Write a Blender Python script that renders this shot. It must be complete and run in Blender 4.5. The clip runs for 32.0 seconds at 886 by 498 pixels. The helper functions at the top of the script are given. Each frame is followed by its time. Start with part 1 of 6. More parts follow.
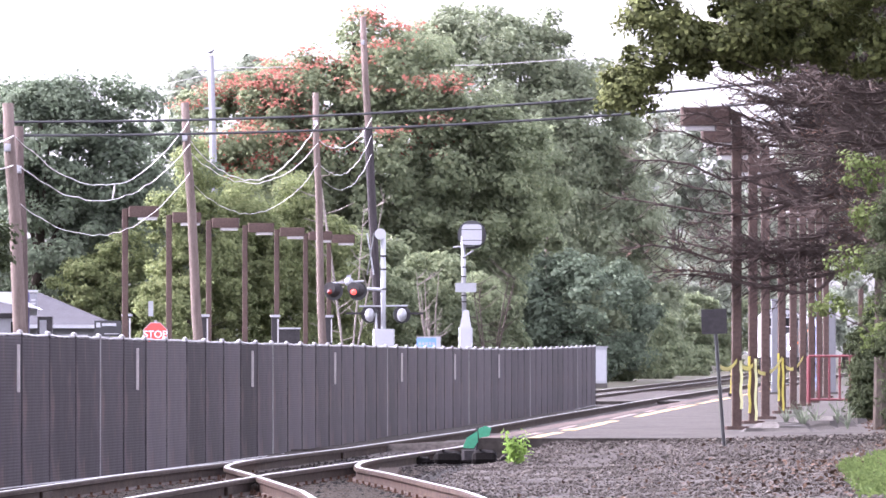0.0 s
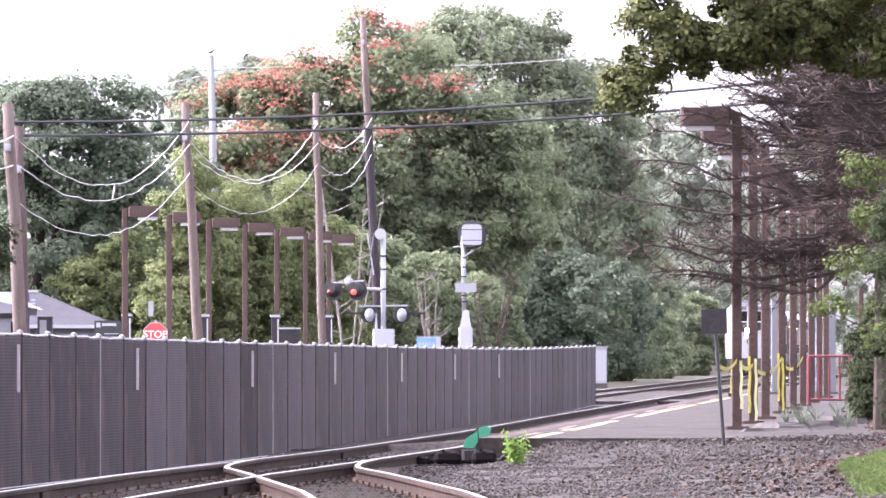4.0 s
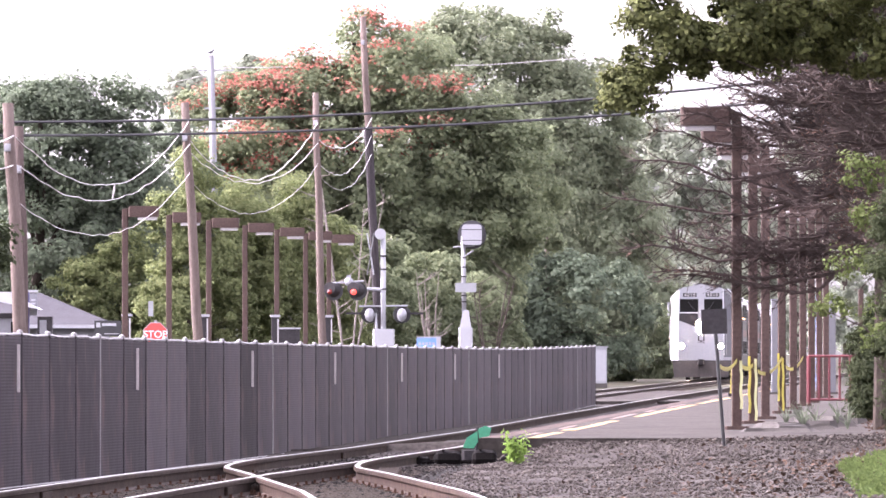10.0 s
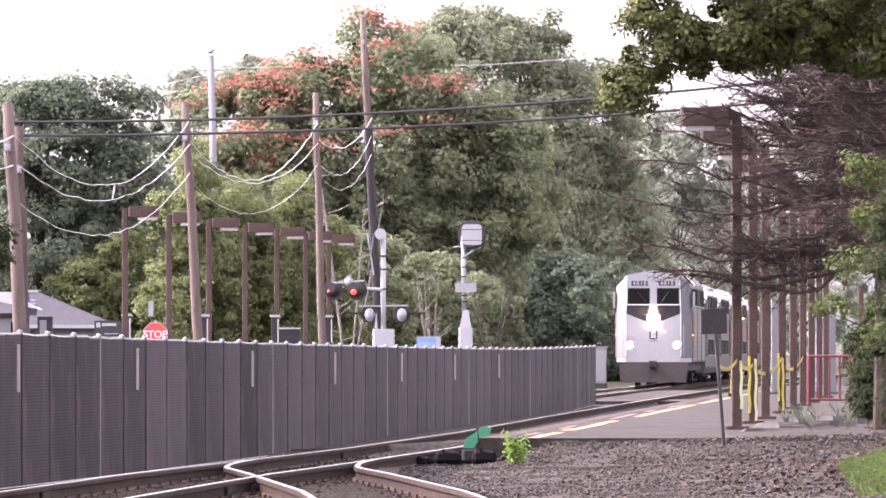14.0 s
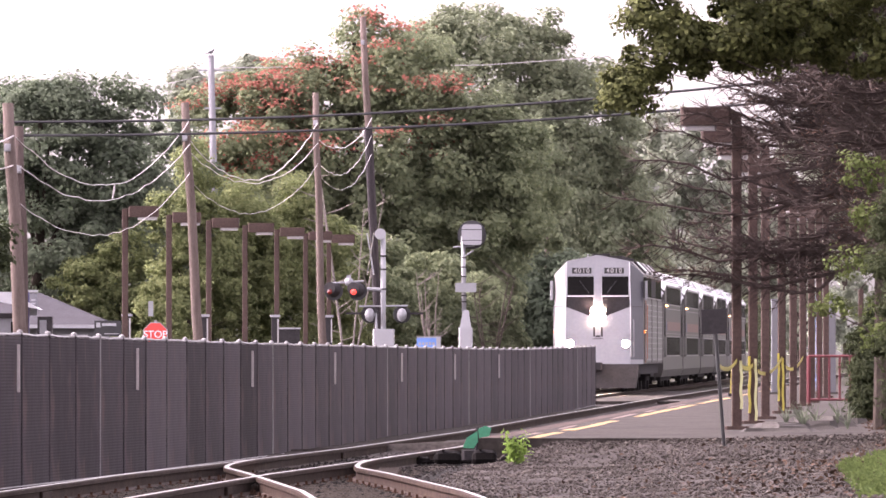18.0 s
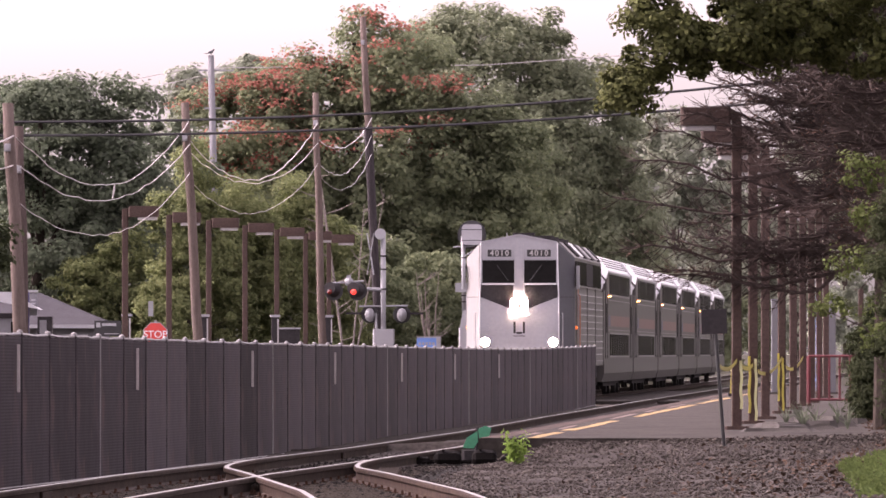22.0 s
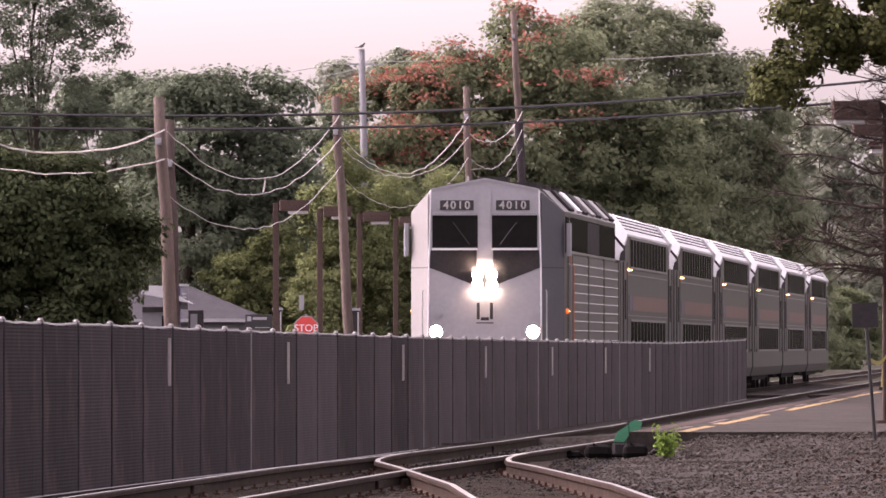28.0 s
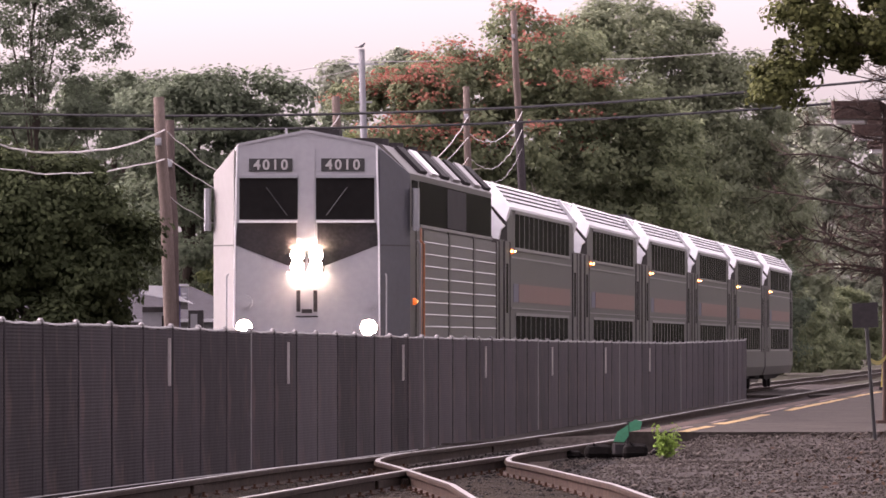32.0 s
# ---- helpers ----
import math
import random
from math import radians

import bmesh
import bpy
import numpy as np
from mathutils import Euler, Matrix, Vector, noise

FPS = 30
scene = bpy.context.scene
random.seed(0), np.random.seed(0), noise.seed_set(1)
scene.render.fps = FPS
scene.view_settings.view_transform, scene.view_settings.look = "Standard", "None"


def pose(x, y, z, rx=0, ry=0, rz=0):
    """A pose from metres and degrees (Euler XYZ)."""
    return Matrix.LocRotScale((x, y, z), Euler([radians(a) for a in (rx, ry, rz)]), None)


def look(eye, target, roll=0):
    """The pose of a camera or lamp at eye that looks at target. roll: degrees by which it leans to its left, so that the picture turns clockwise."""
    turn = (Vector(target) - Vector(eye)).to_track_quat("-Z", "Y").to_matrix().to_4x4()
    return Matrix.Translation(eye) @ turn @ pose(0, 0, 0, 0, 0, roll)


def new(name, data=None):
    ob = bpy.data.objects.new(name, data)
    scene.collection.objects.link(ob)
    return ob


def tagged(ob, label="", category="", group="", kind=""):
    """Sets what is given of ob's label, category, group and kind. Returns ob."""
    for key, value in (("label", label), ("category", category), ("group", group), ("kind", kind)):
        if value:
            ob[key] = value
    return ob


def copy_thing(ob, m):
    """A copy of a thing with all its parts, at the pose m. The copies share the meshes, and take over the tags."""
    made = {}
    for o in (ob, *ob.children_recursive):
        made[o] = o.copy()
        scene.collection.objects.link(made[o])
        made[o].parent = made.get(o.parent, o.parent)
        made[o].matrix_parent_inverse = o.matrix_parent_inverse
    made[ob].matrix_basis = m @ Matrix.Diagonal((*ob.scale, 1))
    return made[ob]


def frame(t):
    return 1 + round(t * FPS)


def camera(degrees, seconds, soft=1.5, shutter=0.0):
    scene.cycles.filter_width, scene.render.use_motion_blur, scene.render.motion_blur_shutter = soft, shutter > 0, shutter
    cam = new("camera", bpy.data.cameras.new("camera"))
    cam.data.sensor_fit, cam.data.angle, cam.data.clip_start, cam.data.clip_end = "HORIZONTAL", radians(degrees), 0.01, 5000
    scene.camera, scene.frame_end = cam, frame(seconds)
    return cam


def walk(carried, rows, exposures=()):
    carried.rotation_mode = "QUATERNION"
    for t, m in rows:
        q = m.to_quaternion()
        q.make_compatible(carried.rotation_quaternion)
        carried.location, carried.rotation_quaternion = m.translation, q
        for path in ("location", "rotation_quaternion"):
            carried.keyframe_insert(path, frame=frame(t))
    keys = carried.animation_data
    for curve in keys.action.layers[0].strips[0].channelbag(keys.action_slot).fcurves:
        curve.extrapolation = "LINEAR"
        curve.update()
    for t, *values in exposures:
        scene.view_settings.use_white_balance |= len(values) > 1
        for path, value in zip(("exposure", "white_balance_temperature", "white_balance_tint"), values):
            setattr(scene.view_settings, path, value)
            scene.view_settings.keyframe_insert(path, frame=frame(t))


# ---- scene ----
# World: x to the right, y along the view, z = 0 at the rail tops. The railway runs away from the camera,
# turned a little to the right: track centre x = 0.059 * y - 12.15.
SLOPE = 0.059
HEAD = -math.degrees(math.atan(SLOPE))
cam = camera(5.84, 32.0, soft=1.6)
EYE = (0.0, 0.0, 1.33)


def aim(yaw, tilt):
    return pose(*EYE, 90 + tilt, 0, yaw)


walk(cam, [
    (0.0, aim(0, 0.678)), (23.1, aim(0, 0.678)), (23.2, aim(0.01, 0.674)), (23.3, aim(0.052, 0.663)), (23.4, aim(0.104, 0.626)), (23.5, aim(0.16, 0.607)),
    (23.6, aim(0.25, 0.592)), (23.7, aim(0.31, 0.589)), (23.8, aim(0.40, 0.585)), (23.9, aim(0.54, 0.581)), (24.0, aim(0.741, 0.577)), (24.1, aim(0.86, 0.574)),
    (24.2, aim(1.165, 0.574)), (24.3, aim(0.985, 0.611)), (24.4, aim(0.998, 0.633)), (24.5, aim(1.0, 0.637)), (25.0, aim(0.994, 0.637)), (32.0, aim(0.994, 0.637)),
], exposures=[(0.0, 3.32, 5900, 29), (9.0, 3.27, 6200, 31), (17.0, 2.8, 6600, 35), (21.0, 2.27, 6900, 38), (23.0, 1.98, 6950, 40), (24.0, 1.98, 6950, 40), (25.0, 2.2, 6950, 39), (28.0, 1.9, 6950, 39), (30.0, 1.85, 6900, 39), (32.0, 1.95, 6900, 39)])

# ---- world and sun ----
world = bpy.data.worlds.new("sky")
scene.world = world
world.use_nodes = True
wn, wl = world.node_tree.nodes, world.node_tree.links
sky = wn.new("ShaderNodeTexSky")
sky.sky_type, sky.sun_disc = "NISHITA", False
sky.sun_elevation, sky.sun_rotation = radians(38), radians(-75)
sky.air_density, sky.dust_density, sky.ozone_density = 1.0, 4.0, 1.0
hue = wn.new("ShaderNodeHueSaturation")
hue.inputs["Saturation"].default_value = 0.12
wl.new(sky.outputs[0], hue.inputs["Color"])
wl.new(hue.outputs[0], wn["Background"].inputs["Color"])
wn["Background"].inputs["Strength"].default_value = 0.15
sun = new("sun", bpy.data.lights.new("sun", "SUN"))
sun.data.energy, sun.data.angle, sun.data.color = 0.65, radians(18), (1.0, 0.93, 0.85)
sun.matrix_world = look((-60, 16, 48), (0, 0, 0))


# ---- materials ----
def mat(name, color, rough=0.7, metal=0.0, vary=0.25, scale=3.0, fine=40.0, bump=0.2, second=None, emit=0.0, island=0.0, obj=0.0, translucent=0.0, stretch=(1, 1, 1), streak=0.0):
    """A procedural surface: two noises of colour, a fine relief, and random tone by object or island."""
    m = bpy.data.materials.new(name)
    m.use_nodes = True
    n, l = m.node_tree.nodes, m.node_tree.links
    b = n["Principled BSDF"]
    b.inputs["Roughness"].default_value, b.inputs["Metallic"].default_value = rough, metal
    b.inputs["Specular IOR Level"].default_value = 0.5 if rough < 0.65 else 0.08
    co = n.new("ShaderNodeTexCoord")
    mp = n.new("ShaderNodeMapping")
    mp.inputs["Scale"].default_value = stretch
    l.new(co.outputs["Object"], mp.inputs["Vector"])
    big, small = n.new("ShaderNodeTexNoise"), n.new("ShaderNodeTexNoise")
    big.inputs["Scale"].default_value, small.inputs["Scale"].default_value = scale, fine
    big.inputs["Detail"].default_value, small.inputs["Detail"].default_value = 4, 3
    for t in (big, small):
        l.new(mp.outputs[0], t.inputs["Vector"])
    add = n.new("ShaderNodeMath")
    add.operation = "ADD"
    l.new(big.outputs[0], add.inputs[0])
    l.new(small.outputs[0], add.inputs[1])
    last = add
    if island or obj:
        geo = n.new("ShaderNodeNewGeometry") if island else n.new("ShaderNodeObjectInfo")
        mul = n.new("ShaderNodeMath")
        mul.operation = "MULTIPLY_ADD"
        l.new(geo.outputs["Random Per Island" if island else "Random"], mul.inputs[0])
        mul.inputs[1].default_value = island or obj
        l.new(add.outputs[0], mul.inputs[2])
        last = mul
    ramp = n.new("ShaderNodeMapRange")
    extra = island or obj
    ramp.inputs["From Min"].default_value, ramp.inputs["From Max"].default_value = 0.6, 1.4 + extra
    l.new(last.outputs[0], ramp.inputs["Value"])
    mix = n.new("ShaderNodeMix")
    mix.data_type = "RGBA"
    lo = [c * (1 - vary) for c in color]
    hi = list(second) if second else [min(1, c * (1 + vary)) for c in color]
    mix.inputs["A"].default_value, mix.inputs["B"].default_value = (*lo, 1), (*hi, 1)
    l.new(ramp.outputs[0], mix.inputs["Factor"])
    l.new(mix.outputs["Result"], b.inputs["Base Color"])
    if bump:
        bp = n.new("ShaderNodeBump")
        bp.inputs["Strength"].default_value, bp.inputs["Distance"].default_value = bump, 0.02
        l.new(small.outputs[0], bp.inputs["Height"])
        l.new(bp.outputs[0], b.inputs["Normal"])
    if emit:
        b.inputs["Emission Color"].default_value = (*color, 1)
        b.inputs["Emission Strength"].default_value = emit
    if translucent:
        tr, ms = n.new("ShaderNodeBsdfTranslucent"), n.new("ShaderNodeMixShader")
        ms.inputs[0].default_value = translucent
        l.new(mix.outputs["Result"], tr.inputs["Color"])
        l.new(b.outputs[0], ms.inputs[1])
        l.new(tr.outputs[0], ms.inputs[2])
        l.new(ms.outputs[0], n["Material Output"].inputs["Surface"])
    if name == "glass":
        b.inputs["IOR"].default_value = 1.01
        b.inputs["Roughness"].default_value = 0.25
    return m


def foliage(name, dark, light, translucent=0.35, rough=0.75):
    return mat(name, dark, rough=rough, vary=0.35, scale=0.45, fine=2.2, bump=0, second=light, island=0.8, translucent=translucent)



def woven(name, dark, light):
    """Chain-link with woven strips: fine level ridges, patchy fading, rusty stains, each panel of its own tone."""
    m = mat(name, dark, 0.75, vary=0.1, scale=0.7, fine=9, bump=0, second=light, obj=0.45, stretch=(1, 1, 0.5))
    n, l = m.node_tree.nodes, m.node_tree.links
    b = n["Principled BSDF"]
    co = n.new("ShaderNodeTexCoord")
    sep = n.new("ShaderNodeSeparateXYZ")
    l.new(co.outputs["Object"], sep.inputs[0])
    heights = []
    for axis, scale in (("Z", 190.0), ("Y", 55.0)):
        k, s2 = n.new("ShaderNodeMath"), n.new("ShaderNodeMath")
        k.operation, s2.operation = "MULTIPLY", "SINE"
        k.inputs[1].default_value = scale
        l.new(sep.outputs[axis], k.inputs[0])
        l.new(k.outputs[0], s2.inputs[0])
        heights.append(s2)
    mixh = n.new("ShaderNodeMath")
    mixh.operation = "MULTIPLY_ADD"
    mixh.inputs[1].default_value = 0.35
    l.new(heights[1].outputs[0], mixh.inputs[0])
    l.new(heights[0].outputs[0], mixh.inputs[2])
    bp = n.new("ShaderNodeBump")
    bp.inputs["Strength"].default_value, bp.inputs["Distance"].default_value = 0.22, 0.006
    l.new(mixh.outputs[0], bp.inputs["Height"])
    l.new(bp.outputs[0], b.inputs["Normal"])
    old = b.inputs["Base Color"].links[0].from_socket
    line = n.new("ShaderNodeMapRange")
    line.inputs["From Min"].default_value, line.inputs["From Max"].default_value = -1.3, 1.3
    line.inputs["To Min"].default_value, line.inputs["To Max"].default_value = 0.84, 1.10
    l.new(mixh.outputs[0], line.inputs["Value"])
    mul = n.new("ShaderNodeMix")
    mul.data_type, mul.blend_type = "RGBA", "MULTIPLY"
    mul.inputs["Factor"].default_value = 1.0
    l.new(old, mul.inputs["A"])
    l.new(line.outputs[0], mul.inputs["B"])
    st = n.new("ShaderNodeTexNoise")
    st.inputs["Scale"].default_value, st.inputs["Detail"].default_value = 1.6, 5
    l.new(co.outputs["Object"], st.inputs["Vector"])
    rr = n.new("ShaderNodeMapRange")
    rr.inputs["From Min"].default_value, rr.inputs["From Max"].default_value = 0.55, 0.75
    rr.inputs["To Max"].default_value = 0.5
    l.new(st.outputs[0], rr.inputs["Value"])
    rust = n.new("ShaderNodeMix")
    rust.data_type = "RGBA"
    rust.inputs["B"].default_value = (0.115, 0.075, 0.065, 1)
    l.new(rr.outputs[0], rust.inputs["Factor"])
    l.new(mul.outputs["Result"], rust.inputs["A"])
    l.new(rust.outputs["Result"], b.inputs["Base Color"])
    return m


M = dict(
    ballast=mat("ballast", (0.0312, 0.0265, 0.025), 0.95, vary=0.45, scale=1.2, fine=14, bump=1.0, second=(0.065, 0.0556, 0.052)),
    stone=mat("stone", (0.0247, 0.021, 0.0194), 0.9, vary=0.5, scale=0.45, fine=60, bump=0.3, second=(0.113, 0.0977, 0.0889), island=1.5),
    darkbed=mat("darkbed", (0.0125, 0.0107, 0.0107), 0.95, vary=0.4, scale=2, fine=25, bump=1.0, second=(0.0267, 0.0236, 0.0228)),
    darkstone=mat("darkstone", (0.0107, 0.00931, 0.00931), 0.9, vary=0.5, scale=8, fine=60, bump=0.3, second=(0.0393, 0.034, 0.0321), island=1.2),
    soil=mat("soil", (0.03, 0.025, 0.02), 0.95, vary=0.4, scale=0.15, fine=3, bump=0, second=(0.045, 0.045, 0.029)),
    asphalt=mat("asphalt", (0.0305, 0.0264, 0.0239), 0.9, vary=0.5, scale=1.1, fine=12, bump=0.3, second=(0.0585, 0.0503, 0.0458)),
    edgeband=mat("edgeband", (0.05, 0.036, 0.033), 0.9, vary=0.4, scale=2, fine=20, second=(0.085, 0.062, 0.056)),
    edgepale=mat("edgepale", (0.17, 0.13, 0.12), 0.85, vary=0.35, scale=4, fine=30),
    yellow=mat("yellow", (0.288, 0.2, 0.092), 0.7, vary=0.3, scale=6, fine=50),
    rail_side=mat("rail_side", (0.027, 0.0204, 0.018), 0.8, 0.2, vary=0.4, scale=3, fine=30, second=(0.06, 0.042, 0.0348)),
    rail_rust=mat("rail_rust", (0.034, 0.0231, 0.019), 0.85, 0.1, vary=0.45, scale=3, fine=30, second=(0.068, 0.0449, 0.0354)),
    rail_top=mat("rail_top", (0.166, 0.15, 0.141), 0.42, 0.6, vary=0.15, scale=2, fine=30, bump=0.05),
    rust=mat("rust", (0.055, 0.03, 0.021), 0.85, 0.1, vary=0.4, scale=3, fine=30),
    deadleaf=mat("deadleaf", (0.045, 0.03, 0.023), 0.9, vary=0.45, scale=3, fine=30, second=(0.09, 0.056, 0.04), island=0.8),
    litter=mat("litter", (0.012, 0.009, 0.0075), 0.95, vary=0.5, scale=1.5, fine=9, bump=0.8, second=(0.034, 0.025, 0.02)),
    dryweed=mat("dryweed", (0.12, 0.14, 0.10), 0.9, vary=0.3, scale=3, fine=20),
    tie=mat("tie", (0.0416, 0.0333, 0.0269), 0.9, vary=0.4, scale=3, fine=30, obj=0.5),
    fabric_old=woven("fabric_old", (0.0202, 0.0164, 0.0189), (0.0554, 0.047, 0.0538)),
    fabric=woven("fabric", (0.0336, 0.0284, 0.032), (0.0958, 0.0831, 0.0939)),
    galv=mat("galv", (0.2, 0.192, 0.196), 0.5, 0.6, vary=0.2, scale=6, fine=60),
    post=mat("post", (0.032, 0.0288, 0.032), 0.7, 0.1, vary=0.3, scale=4, fine=40, obj=0.3),
    strap=mat("strap", (0.422, 0.388, 0.381), 0.7, vary=0.2, scale=4, fine=40),
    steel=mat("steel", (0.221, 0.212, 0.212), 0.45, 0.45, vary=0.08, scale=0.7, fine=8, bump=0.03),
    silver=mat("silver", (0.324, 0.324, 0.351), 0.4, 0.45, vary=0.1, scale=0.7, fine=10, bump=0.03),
    # Right cab cheek, with its shade put into the colour.
    cheek_shaded=mat("cheek_shaded", (0.085, 0.085, 0.1), 0.4, 0.3, vary=0.12, scale=1, fine=10, bump=0.03),
    # Vehicle sides: their shade is put into a darker colour than the silver front.
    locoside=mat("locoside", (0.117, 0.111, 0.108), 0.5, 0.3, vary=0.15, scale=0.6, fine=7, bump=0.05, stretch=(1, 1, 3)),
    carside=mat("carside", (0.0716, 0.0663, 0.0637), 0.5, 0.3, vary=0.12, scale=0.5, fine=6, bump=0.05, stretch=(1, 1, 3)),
    roofwhite=mat("roofwhite", (0.756, 0.756, 0.783), 0.4, 0.2, vary=0.08, scale=1, fine=10, bump=0.03),
    roofpale=mat("roofpale", (0.55, 0.55, 0.57), 0.4, 0.2, vary=0.12, scale=1, fine=10, bump=0.03),
    roofrib=mat("roofrib", (0.289, 0.281, 0.289), 0.5, 0.3, vary=0.1, scale=1, fine=10),
    black=mat("black", (0.02, 0.02, 0.022), 0.45, vary=0.3, scale=3, fine=20, bump=0.05),
    oily=mat("oily", (0.006, 0.005, 0.005), 0.9, vary=0.4, scale=5, fine=30),
    dark=mat("dark", (0.035, 0.032, 0.034), 0.75, vary=0.3, scale=3, fine=20),
    glass=mat("glass", (0.014, 0.0133, 0.0133), 0.08, vary=0.2, scale=1, fine=8, bump=0.0),
    redstripe=mat("redstripe", (0.16, 0.085, 0.075), 0.5, 0.2, vary=0.15, scale=2, fine=20),
    bluestripe=mat("bluestripe", (0.09, 0.092, 0.14), 0.5, 0.2, vary=0.15, scale=2, fine=20),
    orange=mat("orange", (0.36, 0.13, 0.06), 0.5, vary=0.15, scale=3, fine=20),
    headlight=mat("headlight", (1.0, 0.84, 0.58), 0.3, vary=0, emit=300),
    marker=mat("marker", (1.0, 0.22, 0.04), 0.3, vary=0, emit=0.16),
    bulb=mat("bulb", (1.0, 0.55, 0.16), 0.3, vary=0, emit=4.0),
    redglass=mat("redglass", (0.12, 0.012, 0.01), 0.2, vary=0.1, bump=0),
    redlamp=mat("redlamp", (1.0, 0.05, 0.03), 0.3, vary=0, emit=0.35),
    wood=mat("wood", (0.081, 0.0626, 0.0552), 0.9, vary=0.35, scale=2, fine=25, bump=0.6, second=(0.17, 0.133, 0.12), stretch=(4, 4, 0.4), obj=0.2),
    wooddark=mat("wooddark", (0.07, 0.055, 0.05), 0.9, vary=0.35, scale=2, fine=25, bump=0.6, second=(0.12, 0.09, 0.085), stretch=(4, 4, 0.4)),
    riser=mat("riser", (0.03, 0.026, 0.03), 0.8, vary=0.35, scale=2, fine=20, second=(0.06, 0.052, 0.055), stretch=(3, 3, 0.5)),
    bark=mat("bark", (0.045, 0.036, 0.031), 0.95, vary=0.4, scale=3, fine=25, bump=0.8, second=(0.095, 0.076, 0.066), stretch=(3, 3, 0.6)),
    deadtwig=mat("deadtwig", (0.0177, 0.0143, 0.0136), 0.95, vary=0.4, scale=1.2, fine=25, second=(0.0816, 0.0626, 0.0564), island=0.6),
    brown=mat("brown", (0.0638, 0.0425, 0.0374), 0.66, 0.05, vary=0.35, scale=1.5, fine=22, second=(0.0978, 0.068, 0.0595)),
    lens=mat("lens", (0.36, 0.347, 0.347), 0.3, vary=0.1, scale=5, fine=30),
    white=mat("white", (0.302, 0.302, 0.324), 0.5, vary=0.08, scale=2, fine=20, bump=0.05),
    alu=mat("alu", (0.259, 0.263, 0.281), 0.5, 0.3, vary=0.1, scale=3, fine=30, bump=0.05),
    red=mat("red", (0.62, 0.06, 0.05), 0.45, vary=0.1, scale=3, fine=30),
    redrail=mat("redrail", (0.12, 0.02, 0.026), 0.5, vary=0.2, scale=3, fine=30),
    blue=mat("blue", (0.13, 0.26, 0.62), 0.5, vary=0.1, scale=3, fine=30),
    green=mat("green", (0.03, 0.23, 0.125), 0.5, vary=0.2, scale=5, fine=30),
    tape=mat("tape", (0.42, 0.36, 0.07), 0.4, vary=0.1, scale=5, fine=30),
    tapepale=mat("tapepale", (0.5, 0.5, 0.27), 0.4, vary=0.1, scale=5, fine=30),
    roofing=mat("roofing", (0.055, 0.053, 0.06), 0.9, vary=0.15, scale=2, fine=12),
    siding=mat("siding", (0.17, 0.17, 0.183), 0.8, vary=0.12, scale=1, fine=12),
    wire=mat("wire", (0.02, 0.02, 0.023), 0.6, vary=0.1, bump=0),
    cord=mat("cord", (0.361, 0.339, 0.339), 0.5, vary=0.25, scale=3, fine=20, bump=0),
    concrete=mat("concrete", (0.076, 0.0696, 0.0656), 0.9, vary=0.2, scale=2, fine=30),
    leaf_dark=foliage("leaf_dark", (0.11, 0.136, 0.102), (0.196, 0.237, 0.162), 0.6),
    leaf_mid=foliage("leaf_mid", (0.152, 0.182, 0.112), (0.262, 0.3, 0.178), 0.6),
    # Understorey leaves: the shade below taller crowns is put into this darker tone.
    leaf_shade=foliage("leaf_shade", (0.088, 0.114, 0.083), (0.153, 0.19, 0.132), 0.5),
    leaf_light=foliage("leaf_light", (0.148, 0.178, 0.088), (0.265, 0.3, 0.14), 0.6),
    leaf_spray=foliage("leaf_spray", (0.05, 0.07, 0.024), (0.12, 0.15, 0.05), rough=0.75),
    # Haze over the farther trees is put into these two paler leaf colours.
    leaf_wood_hazed=foliage("leaf_wood_hazed", (0.184, 0.216, 0.148), (0.308, 0.344, 0.226), 0.6),
    leaf_hazed=foliage("leaf_hazed", (0.23, 0.255, 0.205), (0.34, 0.375, 0.29), 0.6),
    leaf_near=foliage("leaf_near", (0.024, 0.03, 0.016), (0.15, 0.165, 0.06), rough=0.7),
    dryneedle=foliage("dryneedle", (0.06, 0.04, 0.032), (0.15, 0.09, 0.065)),
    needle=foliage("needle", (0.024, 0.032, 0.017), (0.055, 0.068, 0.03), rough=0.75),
    seed=foliage("seed", (0.30, 0.11, 0.085), (0.42, 0.18, 0.135)),
    leaf_bush=foliage("leaf_bush", (0.036, 0.05, 0.026), (0.085, 0.105, 0.05)),
    pine=foliage("pine", (0.045, 0.062, 0.032), (0.10, 0.125, 0.062)),
    deadlimb=mat("deadlimb", (0.20, 0.175, 0.16), 0.9, vary=0.3, scale=2, fine=20),
    column_blue=mat("column_blue", (0.06, 0.055, 0.15), 0.5, vary=0.15, scale=2, fine=20),
    canopy=mat("canopy", (0.434, 0.434, 0.462), 0.5, vary=0.1, scale=2, fine=15),
    grass=foliage("grass", (0.06, 0.095, 0.028), (0.15, 0.2, 0.07)),
    sprig=foliage("sprig", (0.13, 0.22, 0.04), (0.25, 0.38, 0.09)),
    feather=mat("feather", (0.10, 0.10, 0.11), 0.8, vary=0.2),
)


